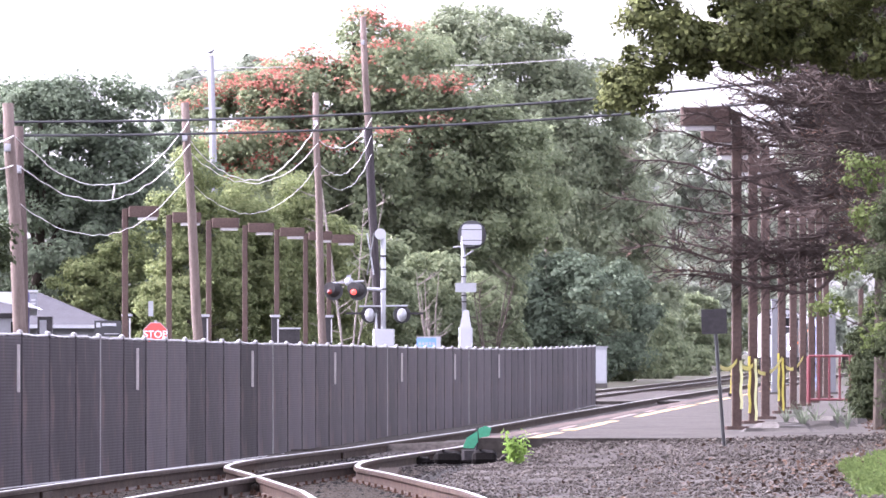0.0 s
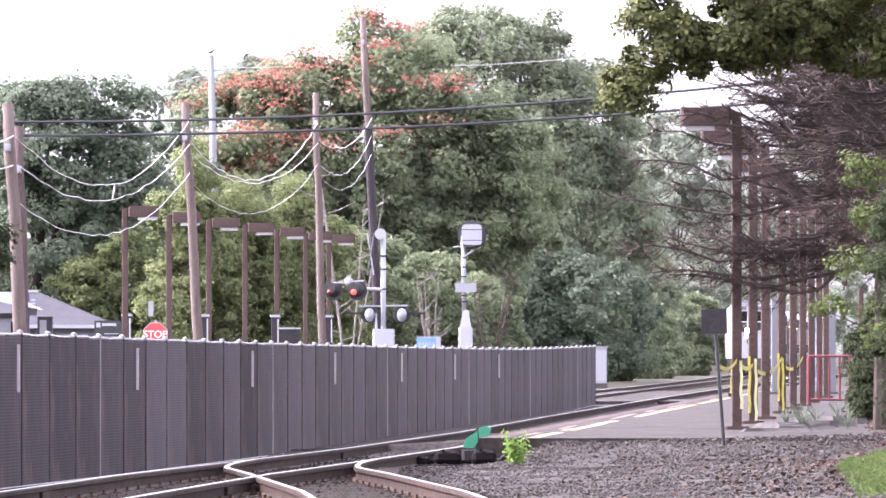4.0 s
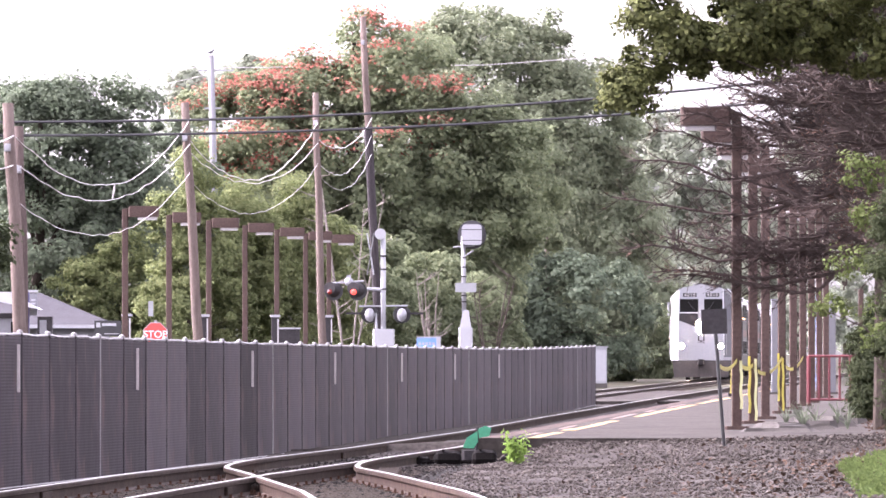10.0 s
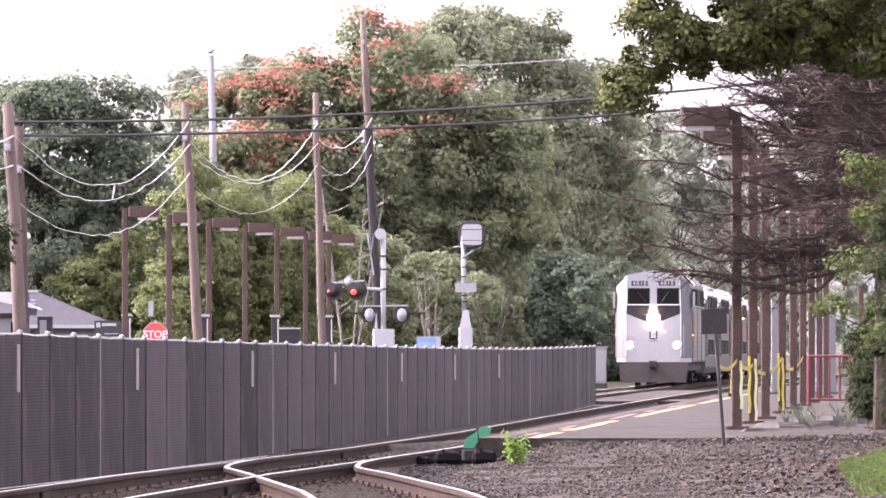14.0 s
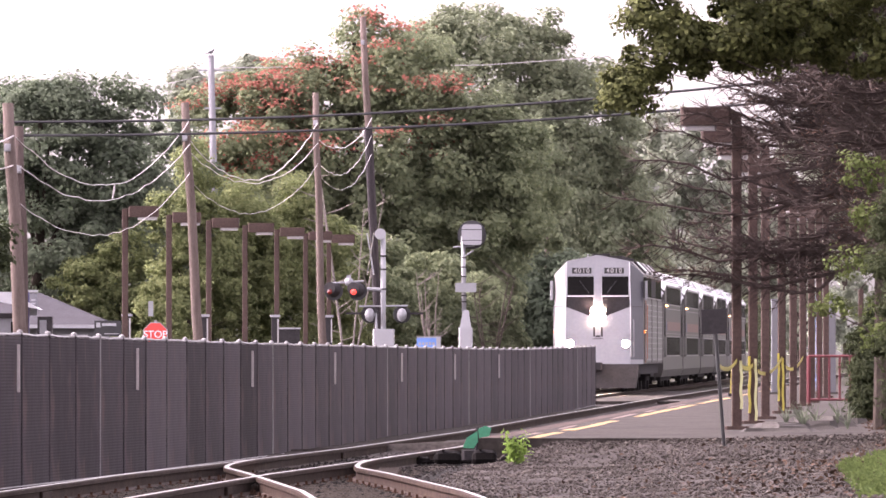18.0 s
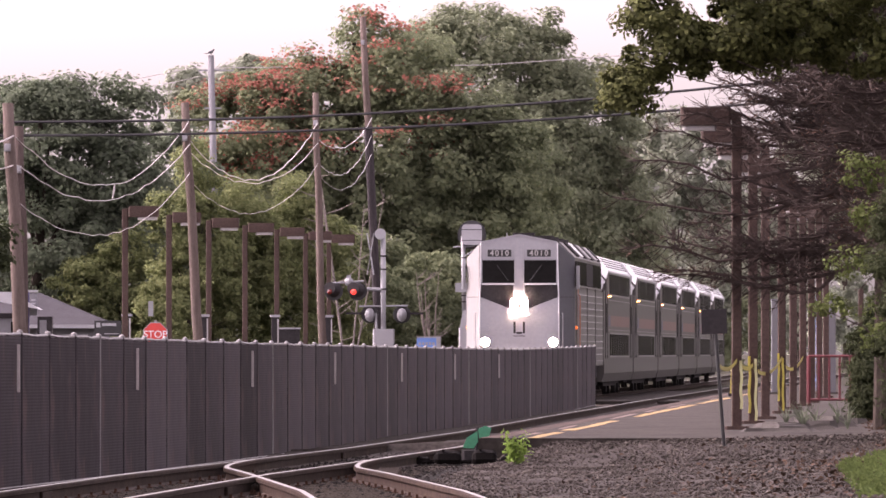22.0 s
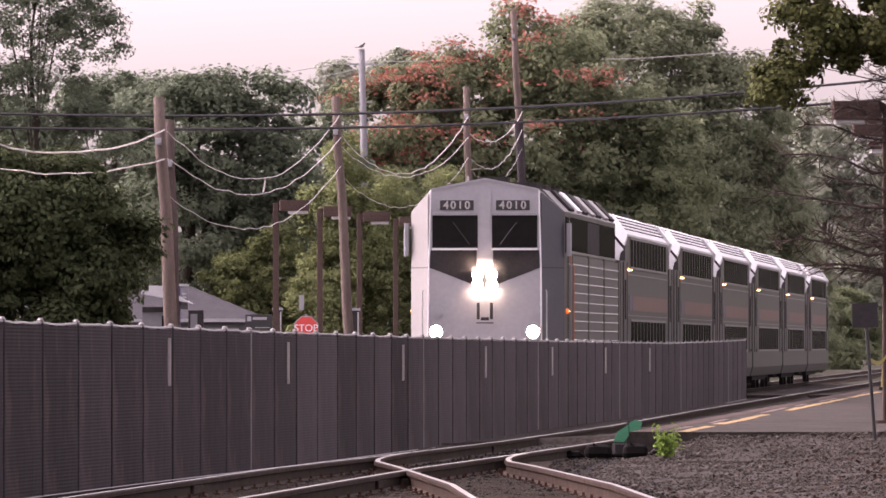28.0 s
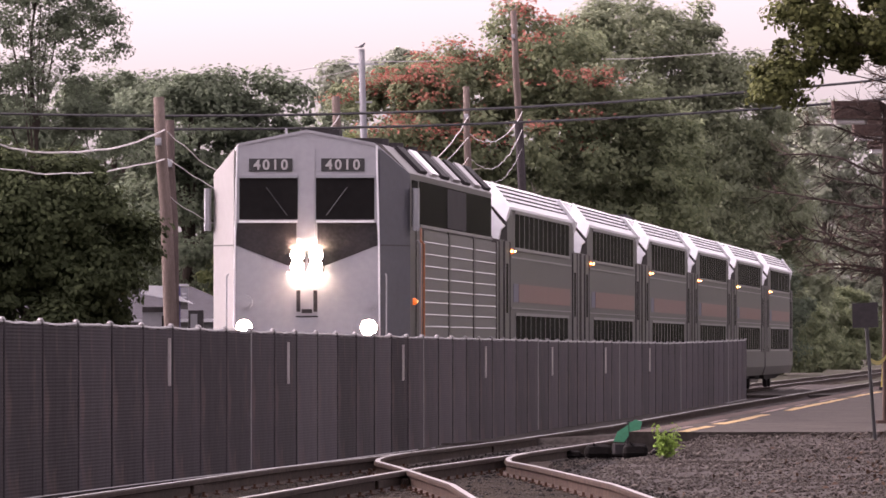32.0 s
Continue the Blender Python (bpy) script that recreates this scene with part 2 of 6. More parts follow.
# ---- mesh building ----
class Mesh:
    """Collects vertices and faces of one part."""

    def __init__(self):
        self.v, self.f = [], []

    def quad(self, *pts):
        i = len(self.v)
        self.v += [tuple(p) for p in pts]
        self.f.append(tuple(range(i, i + len(pts))))
        return self

    def box(self, x0, y0, z0, x1, y1, z1, bevel=0.0):
        """A box, with its upright edges cut off by bevel."""
        c = min(bevel, abs(x1 - x0) / 3, abs(y1 - y0) / 3)
        ring = [(x0 + c, y0), (x1 - c, y0), (x1, y0 + c), (x1, y1 - c), (x1 - c, y1), (x0 + c, y1), (x0, y1 - c), (x0, y0 + c)] if c else [(x0, y0), (x1, y0), (x1, y1), (x0, y1)]
        return self.prism([(x, y, z0) for x, y in ring], [(x, y, z1) for x, y in ring])

    def prism(self, lower, upper):
        """Two rings of the same number of points, joined and closed."""
        i, n = len(self.v), len(lower)
        self.v += [tuple(p) for p in lower] + [tuple(p) for p in upper]
        self.f += [(i + k, i + (k + 1) % n, i + n + (k + 1) % n, i + n + k) for k in range(n)]
        self.f += [tuple(range(i + n - 1, i - 1, -1)), tuple(range(i + n, i + 2 * n))]
        return self

    def tube(self, pts, radii, sides=6, closed=True):
        pts = [Vector(p) for p in pts]
        if not hasattr(radii, "__len__"):
            radii = [radii] * len(pts)
        i0, n = len(self.v), len(pts)
        for k, p in enumerate(pts):
            d = (pts[min(k + 1, n - 1)] - pts[max(k - 1, 0)]).normalized()
            a = d.cross(Vector((0, 0, 1)) if abs(d.z) < 0.9 else Vector((1, 0, 0))).normalized()
            b = d.cross(a)
            for s in range(sides):
                q = 2 * math.pi * s / sides
                self.v.append(tuple(p + radii[k] * (math.cos(q) * a + math.sin(q) * b)))
        for k in range(n - 1):
            for s in range(sides):
                a, b = i0 + k * sides + s, i0 + k * sides + (s + 1) % sides
                self.f.append((a, b, b + sides, a + sides))
        if closed:
            self.f.append(tuple(range(i0 + sides - 1, i0 - 1, -1)))
            self.f.append(tuple(range(i0 + (n - 1) * sides, i0 + n * sides)))
        return self

    def disc(self, c, r, depth, axis="y", sides=16):
        o = Vector((0, depth, 0)) if axis == "y" else Vector((depth, 0, 0)) if axis == "x" else Vector((0, 0, depth))
        return self.tube([Vector(c), Vector(c) + o], r, sides)

    def ball(self, c, r, rings=5, sides=8, squash=1.0):
        pts = [(c[0], c[1], c[2] + r * squash * math.sin(math.pi * (k / rings - 0.5))) for k in range(rings + 1)]
        return self.tube(pts, [max(0.002, r * math.cos(math.pi * (k / rings - 0.5))) for k in range(rings + 1)], sides)

    def data(self, name, material, smooth=False):
        me = bpy.data.meshes.new(name)
        me.from_pydata(self.v, [], self.f)
        me.materials.append(material)
        if smooth:
            me.shade_smooth()
        return me


def part(name, mesh, material, parent, label="", smooth=False):
    me = mesh if isinstance(mesh, bpy.types.Mesh) else mesh.data(name, material, smooth)
    ob = new(name, me)
    ob.parent = parent
    if label:
        ob["label"] = label
    return ob


def thing(name, m, label, category, group="", kind=""):
    ob = new(name)
    ob.matrix_basis = m
    return tagged(ob, label, category, group, kind)


def single(name, mesh, material, label, category="", group="", kind="", smooth=False):
    return tagged(new(name, mesh.data(name, material, smooth)), label, category, group, kind)


def leaves_mesh(name, centres, normals, size, material, aspect=0.6, seed=0):
    """Many small leaves: one folded four-cornered blade at each centre, facing about along its normal."""
    rng = np.random.default_rng(seed)
    c, nrm = np.asarray(centres, float), np.asarray(normals, float)
    k = len(c)
    nrm = nrm + rng.normal(0, 0.42, (k, 3))
    nrm /= np.linalg.norm(nrm, axis=1)[:, None] + 1e-9
    a = np.cross(nrm, rng.normal(0, 1, (k, 3)))
    a /= np.linalg.norm(a, axis=1)[:, None] + 1e-9
    b = np.cross(nrm, a)
    s = (size * rng.uniform(0.6, 1.35, k))[:, None]
    v = np.stack([c - a * s, c + b * s * aspect + nrm * s * 0.18, c + a * s, c - b * s * aspect + nrm * s * 0.18], 1).reshape(-1, 3)
    me = bpy.data.meshes.new(name)
    me.vertices.add(4 * k)
    me.vertices.foreach_set("co", v.ravel())
    me.loops.add(4 * k)
    me.loops.foreach_set("vertex_index", np.arange(4 * k))
    me.polygons.add(k)
    me.polygons.foreach_set("loop_start", np.arange(0, 4 * k, 4))
    me.polygons.foreach_set("loop_total", np.full(k, 4))
    me.update(calc_edges=True)
    me.materials.append(material)
    return me


def crown_points(blobs, clumps, per, spread, seed, low=-0.55):
    """Leaf places: clumps on the upper and outer side of each blob (x, y, z, rx, ry, rz), each a loose cushion of leaves."""
    rng = np.random.default_rng(seed)
    vol = np.array([b[3] * b[5] + b[4] * b[5] for b in blobs])
    out, nor, heads = [], [], []
    for b, w in zip(blobs, vol / vol.sum()):
        for _ in range(max(3, int(clumps * w))):
            d = rng.normal(0, 1, 3)
            d /= np.linalg.norm(d)
            if d[2] < low:
                d[2] = -d[2]
            pick = rng.random()
            r = rng.uniform(1.05, 1.2) if pick < 0.09 else rng.uniform(0.8, 1.05) if pick < 0.9 else rng.uniform(0.4, 0.8)
            h = np.array(b[:3]) + d * np.array(b[3:]) * r
            heads.append(h)
            q = rng.normal(0, 1, (per, 3))
            q /= np.linalg.norm(q, axis=1)[:, None]
            sp = spread * rng.uniform(0.55, 1.3) * (0.5 if pick < 0.09 else 1.0)
            out.append(h + q * (sp * rng.uniform(0.35, 1.0, (per, 1))) * np.array([1, 1, 0.7]))
            nor.append(q * 0.6 + d * 0.5 + np.array([0, 0, 0.5]))
    return np.concatenate(out), np.concatenate(nor), heads


def trunk_mesh(base, height, radius, heads, rng, lean=(0, 0), limbs=14):
    """A tapered trunk with limbs that reach for some of the clumps."""
    t = Mesh()
    n = 9
    pts = [Vector((lean[0] * (k / n) ** 1.5 + 0.12 * math.sin(k * 1.7), lean[1] * (k / n), height * k / n - 0.3 * (k == 0))) for k in range(n + 1)]
    t.tube(pts, [radius * (1.25 if k == 0 else 1) * (1 - 0.8 * k / n) for k in range(n + 1)], 8)
    for _ in range(limbs):
        h = Vector(heads[rng.integers(len(heads))])
        k = min(n - 1, max(2, int(n * min(0.9, 0.62 * max(0.2, h.z / height)))))
        a = pts[k]
        mid = a.lerp(h, 0.5) + Vector((0, 0, 0.12 * (h - a).length))
        r = radius * (1 - 0.8 * k / n) * 0.55
        t.tube([a, a.lerp(mid, 0.55), mid, mid.lerp(h, 0.6), h], [r, r * 0.75, r * 0.5, r * 0.3, r * 0.1], 5)
    return t


def limb_parts(e, height, radius, heads, count, rng):
    """Slender limbs, each a part of its own."""
    for _ in range(count):
        h = Vector(heads[rng.integers(len(heads))])
        a = Vector((0, 0, min(height * 0.9, 0.62 * h.z)))
        mid = a.lerp(h, 0.5) + Vector((0, 0, 0.12 * (h - a).length))
        r = radius * 0.5
        part("limb", Mesh().tube([a, a.lerp(mid, 0.55), mid, mid.lerp(h, 0.6), h], [r, r * 0.75, r * 0.5, r * 0.3, r * 0.1], 5), M["bark"], e)


def tree(name, x, y, blobs, label, material, clumps=140, per=110, leaf=0.2, spread=0.9, radius=0.3, seed=1, lean=(0, 0), low=-0.55, seeds=0):
    """blobs are (dx, dy, z, rx, ry, rz) about the foot of the tree."""
    e = thing(name, pose(x, y, -0.25), label, "tree" if "tree" in name or name in ("maple", "spruce") else "shrub")
    pts, nor, heads = crown_points(blobs, clumps, per, spread, seed, low)
    top = max(b[2] for b in blobs)
    part("trunk", trunk_mesh((0, 0), top, radius, heads, np.random.default_rng(seed), lean, 0 if name == "young_maple" else 14), M["bark"], e)
    if name == "young_maple":
        limb_parts(e, top, radius, heads, 14, np.random.default_rng(seed))
    part("crown", leaves_mesh("crown", pts, nor, leaf, material, 0.25 if material is M["needle"] else 0.6, seed), material, e)
    if seeds:
        rng = np.random.default_rng(seed + 5)
        hi = np.array(sorted([h for h in heads if h[2] > 9.3 + 0.12 * h[0]], key=lambda h: -0.45 * h[2] + 0.34 * h[0] + 0.8 * h[1] + rng.normal(0, 2.2))[:seeds])
        p = np.repeat(hi, 80, 0) + rng.normal(0, 1, (len(hi) * 80, 3)) * np.array([0.52, 0.4, 0.15]) + np.array([0, -0.55, 0.4])
        part("seed_foliage", leaves_mesh("seed_foliage", p, np.tile([0, -0.3, 1.0], (len(p), 1)), leaf * 0.9, M["seed"], seed=seed), M["seed"], e, "coral-red seed clusters")
    return e


def track_x(y):
    return SLOPE * y - 12.15


def rise(x, y):
    """How far the gravel climbs towards the platform end."""
    return 0.29 * np.clip((x - (SLOPE * y - 12.15) - 6.0) / 0.9, 0, 1) * np.clip((y - 110.3) / 3.0, 0, 1)


# ---- ground ----
g = Mesh()
ys = [-3000, -200, 0, 40, 60] + list(range(70, 260, 10)) + [280, 320, 380, 450, 550, 700, 1000, 1800, 4500]
xs = [-3500, -800, -200, -60, -30, -15, -8, -4, 0, 4, 8, 15, 30, 60, 200, 800, 3500]
for j, y in enumerate(ys):
    for i, x in enumerate(xs):
        g.v.append((x, y, -0.22))
for j in range(len(ys) - 1):
    for i in range(len(xs) - 1):
        a = j * len(xs) + i
        g.f.append((a, a + 1, a + 1 + len(xs), a + len(xs)))
single("ground", g, M["soil"], "brown earth and low growth beyond the railway", "ground", kind="structure")

bal = Mesh()
nx, ny = 60, 260
for j in range(ny + 1):
    y = 55 + (y1 := 330 - 55) * (j / ny) ** 1.6
    for i in range(nx + 1):
        u = i / nx
        x = track_x(y) - 2.6 + u * (18.0 if y < 128 else 8.5)
        right = max(0.0, x - track_x(y) - 7.5)
        z = -0.15 + 0.03 * noise.noise((x * 1.3, y * 0.7, 0)) + 0.02 * noise.noise((x * 4, y * 3, 5)) + 0.03 * min(right, 4)
        z = min(z + float(rise(x, y)), 0.165)
        if u in (0.0, 1.0):
            z -= 0.3
        bal.v.append((x, y, z))
for j in range(ny):
    for i in range(nx):
        a = j * (nx + 1) + i
        bal.f.append((a, a + 1, a + nx + 2, a + nx + 1))
single("ballast_bed", bal, M["ballast"], "grey crushed stone and dirt beside the tracks", "ballast", kind="structure", smooth=True)


# ---- rails ----
RAIL = [(-0.075, 0), (0.075, 0), (0.075, 0.015), (0.012, 0.035), (0.012, 0.115), (0.036, 0.125), (0.036, 0.158), (0.028, 0.168), (-0.028, 0.168), (-0.036, 0.158), (-0.036, 0.125), (-0.012, 0.115), (-0.012, 0.035), (-0.075, 0.015)]


def rail_level(y):
    """How high the near track lies: it dips a little ahead of the platform."""
    return float(np.interp(y, [50, 75, 88, 101, 120, 147, 178, 240, 700], [0.11, 0.10, 0.09, 0.05, 0.0, -0.03, 0.0, 0.02, -0.05]))


def rail(path, parent, near=True, label="", paint="rail_side"):
    side, top = Mesh(), Mesh()
    for (xa, ya), (xb, yb) in zip(path, path[1:]):
        za, zb = (rail_level(ya), rail_level(yb)) if near else (-0.05, -0.05)
        side.prism([(xa + px, ya, za - 0.17 + pz) for px, pz in RAIL], [(xb + px, yb, zb - 0.17 + pz) for px, pz in RAIL])
        top.quad((xa - 0.027, ya, za + 0.002), (xa + 0.027, ya, za + 0.002), (xb + 0.027, yb, zb + 0.002), (xb - 0.027, yb, zb + 0.002))
    r = part("rail", side, M[paint], parent, label)
    part("running_surface", top, M["rail_top"], r, "polished steel rail top")
    return r


far_track = thing("track_far", pose(0, 0, 0), "railway track behind the fence on ballast", "track", kind="structure")
for off in (-0.72, 0.72):
    rail([(track_x(y) + off, y) for y in (40, 120, 200, 280, 330, 380, 420)] + [(0.0535 * y - 9.84 + off, y) for y in (470, 560, 700, 900)], far_track, False)
near_track = thing("track_near", pose(0, 0, 0), "railway track beside the platform with a turnout", "track", kind="structure")
A, B = 3.75, 5.19
steps = [50, 60, 70, 80, 88, 95, 101, 110, 120, 133, 147, 162, 178, 200, 225, 250, 300, 400, 600]
for off in (A, B):
    rail([(track_x(y) + off, y) for y in steps], near_track)


def swing(y):
    """Sideways shift of the diverging route."""
    return float(np.interp(y, [50, 60, 70, 77, 86, 89, 91.8, 94.4, 96.5, 98.9, 101, 104, 108], [5.6, 4.5, 3.3, 2.6, 1.5, 1.14, 0.8, 0.48, 0.31, 0.17, 0.08, 0.02, 0.0]))


for off in (A, B):
    rail([(track_x(y) + off + swing(y), y) for y in (50, 60, 66, 70, 73.5, 77, 81, 86, 89, 90.4, 91.8, 93.1, 94.4, 95.4, 96.5, 97.7, 98.9, 101, 104)], near_track, True, "rusty diverging rail", "rail_rust")

bed = Mesh()
prev = None
for y in [50, 60, 70, 80, 86, 90, 94, 98, 104, 115, 128, 150, 200, 300]:
    xa, xb = track_x(y) + A - 0.75, track_x(y) + B + 0.75 + (swing(y) if y < 108 else 0)
    cur = [(xa - 0.25, y, -0.22), (xa, y, -0.152 + 0.8 * rail_level(y)), (xb, y, -0.152 + 0.8 * rail_level(y)), (xb + 0.25, y, -0.22)]
    if prev:
        for q in range(3):
            bed.quad(prev[q], prev[q + 1], cur[q + 1], cur[q])
    prev = cur
single("track_bed", bed, M["darkbed"], "darker ballast under the near track", "ballast", kind="structure")
tie = Mesh().box(-1.3, -0.11, -0.32, 1.3, 0.11, -0.155, 0.02).data("tie", M["tie"])
y = 56.0
while y < 150:
    o = part("tie", tie, None, near_track)
    w = swing(y)
    o.matrix_basis = pose(track_x(y) + (A + B) / 2 + w / 2, y, rail_level(y) + 0.0, 0, 0, HEAD) @ Matrix.Diagonal((1 + w / 2.6, 1, 1, 1))
    y += 0.6
plate = Mesh().box(-0.13, -0.1, -0.165, 0.13, 0.1, -0.145, 0.01).box(0.075, -0.03, -0.145, 0.1, 0.03, -0.115).box(-0.1, -0.03, -0.145, -0.075, 0.03, -0.115).data("tie_plate", M["rust"])
brace = Mesh().prism([(0.03, -0.07, -0.16), (0.2, -0.07, -0.16), (0.2, 0.07, -0.16), (0.03, 0.07, -0.16)], [(0.03, -0.05, -0.03), (0.06, -0.05, -0.03), (0.06, 0.05, -0.03), (0.03, 0.05, -0.03)]).data("rail_brace", M["rail_side"])
y = 62.0
while y < 104:
    for off in (A, B):
        part("tie_plate", plate, None, near_track).matrix_basis = pose(track_x(y) + off, y, rail_level(y), 0, 0, HEAD)
        if y < 100:
            part("tie_plate", plate, None, near_track).matrix_basis = pose(track_x(y) + off + swing(y), y, rail_level(y))
    y += 1.2
for y in (73, 76, 79.5, 83, 86.5, 90):
    for off in (A, B):
        part("rail_brace", brace, None, near_track).matrix_basis = pose(track_x(y) + off + swing(y), y, rail_level(y))
for y, off in ((80, A), (83, B), (119, A), (123, B)):
    part("joint_bar", Mesh().box(-0.045, -0.45, -0.13, 0.045, 0.45, -0.05, 0.01), M["rail_side"], near_track).matrix_basis = pose(track_x(y) + off, y, rail_level(y), 0, 0, HEAD)
rest = Mesh()
y = 150.0
while y < 420:
    c = track_x(y) + (A + B) / 2
    if y < 300:
        rest.box(c - 1.3, y - 0.11, -0.32, c + 1.3, y + 0.11, -0.155)
    c = track_x(y)
    rest.box(c - 1.3, y - 0.11, -0.36, c + 1.3, y + 0.11, -0.2)
    y += 0.6
tagged(part("ties", rest, M["tie"], far_track), kind="stuff")

# platform: a low asphalt walk with a dashed yellow line
pl = Mesh()
ed = lambda y: track_x(y) + B + 0.72
PY0, PY1, PZ = 113.6, 290.0, 0.2
corners = [(ed(PY0), PY0), (ed(PY0) + 7, PY0), (ed(PY1) + 7, PY1), (ed(PY1), PY1)]
pl.prism([(x, y, -0.3) for x, y in corners], [(x, y, PZ) for x, y in corners])
platform = single("platform", pl, M["asphalt"], "low asphalt station platform with worn yellow edge line", "platform", kind="structure")
lr2 = random.Random(12)


def paint(name, ya, yb, off, w, wander, material, label):
    """A thin worn stripe on the platform along its edge."""
    d, n = Mesh(), max(3, int((yb - ya) / 2.5))
    for k in range(n):
        y0, y1 = ya + (yb - ya) * k / n, ya + (yb - ya) * (k + 1) / n
        a, b = lr2.uniform(-wander, wander), lr2.uniform(-wander, wander)
        q = [(ed(y0) + off + a, y0), (ed(y0) + off + w + b, y0), (ed(y1) + off + w + b, y1), (ed(y1) + off + a, y1)]
        d.prism([(x, y, PZ - 0.005) for x, y in q], [(x, y, PZ + 0.004) for x, y in q])
    part(name, d, M[material], platform, label)


paint("edge_band", PY0 + 0.1, PY1 - 1, 0.012, 0.3, 0.008, "edgeband", "reddish worn platform edge")
for ya, yb in ((113.8, 121.7), (124.6, 142.0), (151, 185), (189, 213), (220, 240), (248, 285)):
    paint("edge_line", ya, yb, 0.61, 0.15, 0.035, "yellow", "worn yellow paint dash")
for ya, yb in ((118, 121), (127, 133), (146, 158), (163, 168), (175, 186), (205, 211)):
    paint("edge_patch", ya, yb, 0.40, 0.07, 0.025, "edgepale", "pale worn paint patch")


# ---- fence between the tracks ----
def fence_x(y):
    return track_x(y) + 2.3


def fence_top(y):
    return float(np.interp(y, [60, 77, 90, 105, 128, 160, 195, 220, 240], [1.57, 1.555, 1.53, 1.49, 1.45, 1.415, 1.39, 1.44, 1.50]))


fence = thing("fence", pose(0, 0, 0), "dark grey slatted chain-link fence between the tracks", "fence")
rng = random.Random(4)
post = Mesh().tube([(0, 0, -1.85), (0, 0, 0.0)], 0.03, 8).data("post", M["post"])
pale_post = Mesh().tube([(0, 0, -1.85), (0, 0, 0.0)], 0.03, 8).data("post", M["galv"])
cap = Mesh().ball((0, 0, 0.003), 0.036, 5, 8).data("cap", M["galv"])
panels = []
for v in range(5):
    # one woven sheet, faintly rippled between the posts
    pm = Mesh()
    cols, lines = 12, 10
    ph = rng.uniform(0, 6)
    for c in range(cols + 1):
        for r in range(lines + 1):
            pm.v.append((0.022 + 0.0025 * math.sin(c * 1.9 + ph) + 0.002 * math.sin(r * 1.3 + c + ph), 2.8 * c / cols, -1.66 + (1.63 + rng.uniform(-0.008, 0.008) * (r == lines)) * r / lines))
    for c in range(cols):
        for r in range(lines):
            i = c * (lines + 1) + r
            pm.f.append((i, i + lines + 1, i + lines + 2, i + 1))
    panels.append((pm.data("panel", M["fabric"], True), pm.data("panel", M["fabric_old"], True)))
y = 60.6
k = 0
while y <= 237.5:
    x, z = fence_x(y), fence_top(y)
    p = part("post", pale_post if k % 9 == 5 else post, None, fence)
    p.matrix_basis = pose(x + 0.004, y, z, rng.uniform(-0.3, 0.3), rng.uniform(-0.15, 0.15), 0)
    c = part("cap", cap, None, p, "galvanised post cap")
    if y + 2.8 <= 237.5:
        x2, z2 = fence_x(y + 2.8), fence_top(y + 2.8)
        m = Mesh()
        sag = [Vector((x, y, z - 0.01)).lerp(Vector((x2, y + 2.8, z2 - 0.01)), q / 6) - Vector((0, 0, 0.02 * math.sin(math.pi * q / 6) * rng.random())) for q in range(7)]
        m.tube(sag, 0.021, 6)
        part("top_rail", m, M["galv"], fence)
        pa = part("panel", panels[k % 5][1 if y < 105 or (y < 125 and k % 3 == 0) else 0], None, fence)
        pa.matrix_basis = pose(x, y, z, math.degrees(math.atan((z2 - z) / 2.8)), 0, HEAD)
    y += 2.8
    k += 1
part("bottom_wire", Mesh().tube([(fence_x(60.6 + 2.8 * k) + 0.045, 60.6 + 2.8 * k, fence_top(60.6 + 2.8 * k) - 1.61) for k in range(64)], 0.008, 5), M["galv"], fence, "pale tension wire along the foot")
for y in (90.7, 103.9, 120.9, 137.0, 153.5, 169.8, 186.2):
    x, z = fence_x(y) + 0.07, fence_top(y)
    part("strap", Mesh().box(x - 0.02, y - 0.012, z - 0.62, x + 0.012, y + 0.012, z - 0.12, 0.004), M["strap"], fence, "faded white strip hung on the fence")


# ---- train ----
def side_window(e, x, y0, y1, z0, z1, bars):
    s = 1 if x > 0 else -1
    w = part("window", Mesh().box(x - 0.02, y0, z0, x + 0.012 * s + 0.0, y1, z1, 0.0), M["glass"], e, "dark tinted windows")
    fr = Mesh()
    fr.box(x, y0 - 0.04, z1, x + 0.03 * s, y1 + 0.04, z1 + 0.05)
    fr.box(x, y0 - 0.04, z0 - 0.05, x + 0.03 * s, y1 + 0.04, z0)
    for q in range(bars + 1):
        yy = y0 + (y1 - y0) * q / bars
        fr.box(x, yy - 0.03, z0, x + 0.016 * s, yy + 0.03, z1)
    part("frame", fr, M["steel"], w)


def truck(e, y, name="truck"):
    t = part(name, Mesh().box(-1.1, y - 1.5, 0.35, 1.1, y + 1.5, 0.75, 0.05).box(-1.25, y - 1.7, 0.5, -1.05, y + 1.7, 0.85).box(1.05, y - 1.7, 0.5, 1.25, y + 1.7, 0.85), M["dark"], e, "dark wheel truck")
    for dy in (-1.3, 1.3):
        for s in (-1, 1):
            part("wheel", Mesh().disc((s * 0.68, y + dy, 0.47), 0.46, s * 0.13, "x", 20), M["dark"], t)


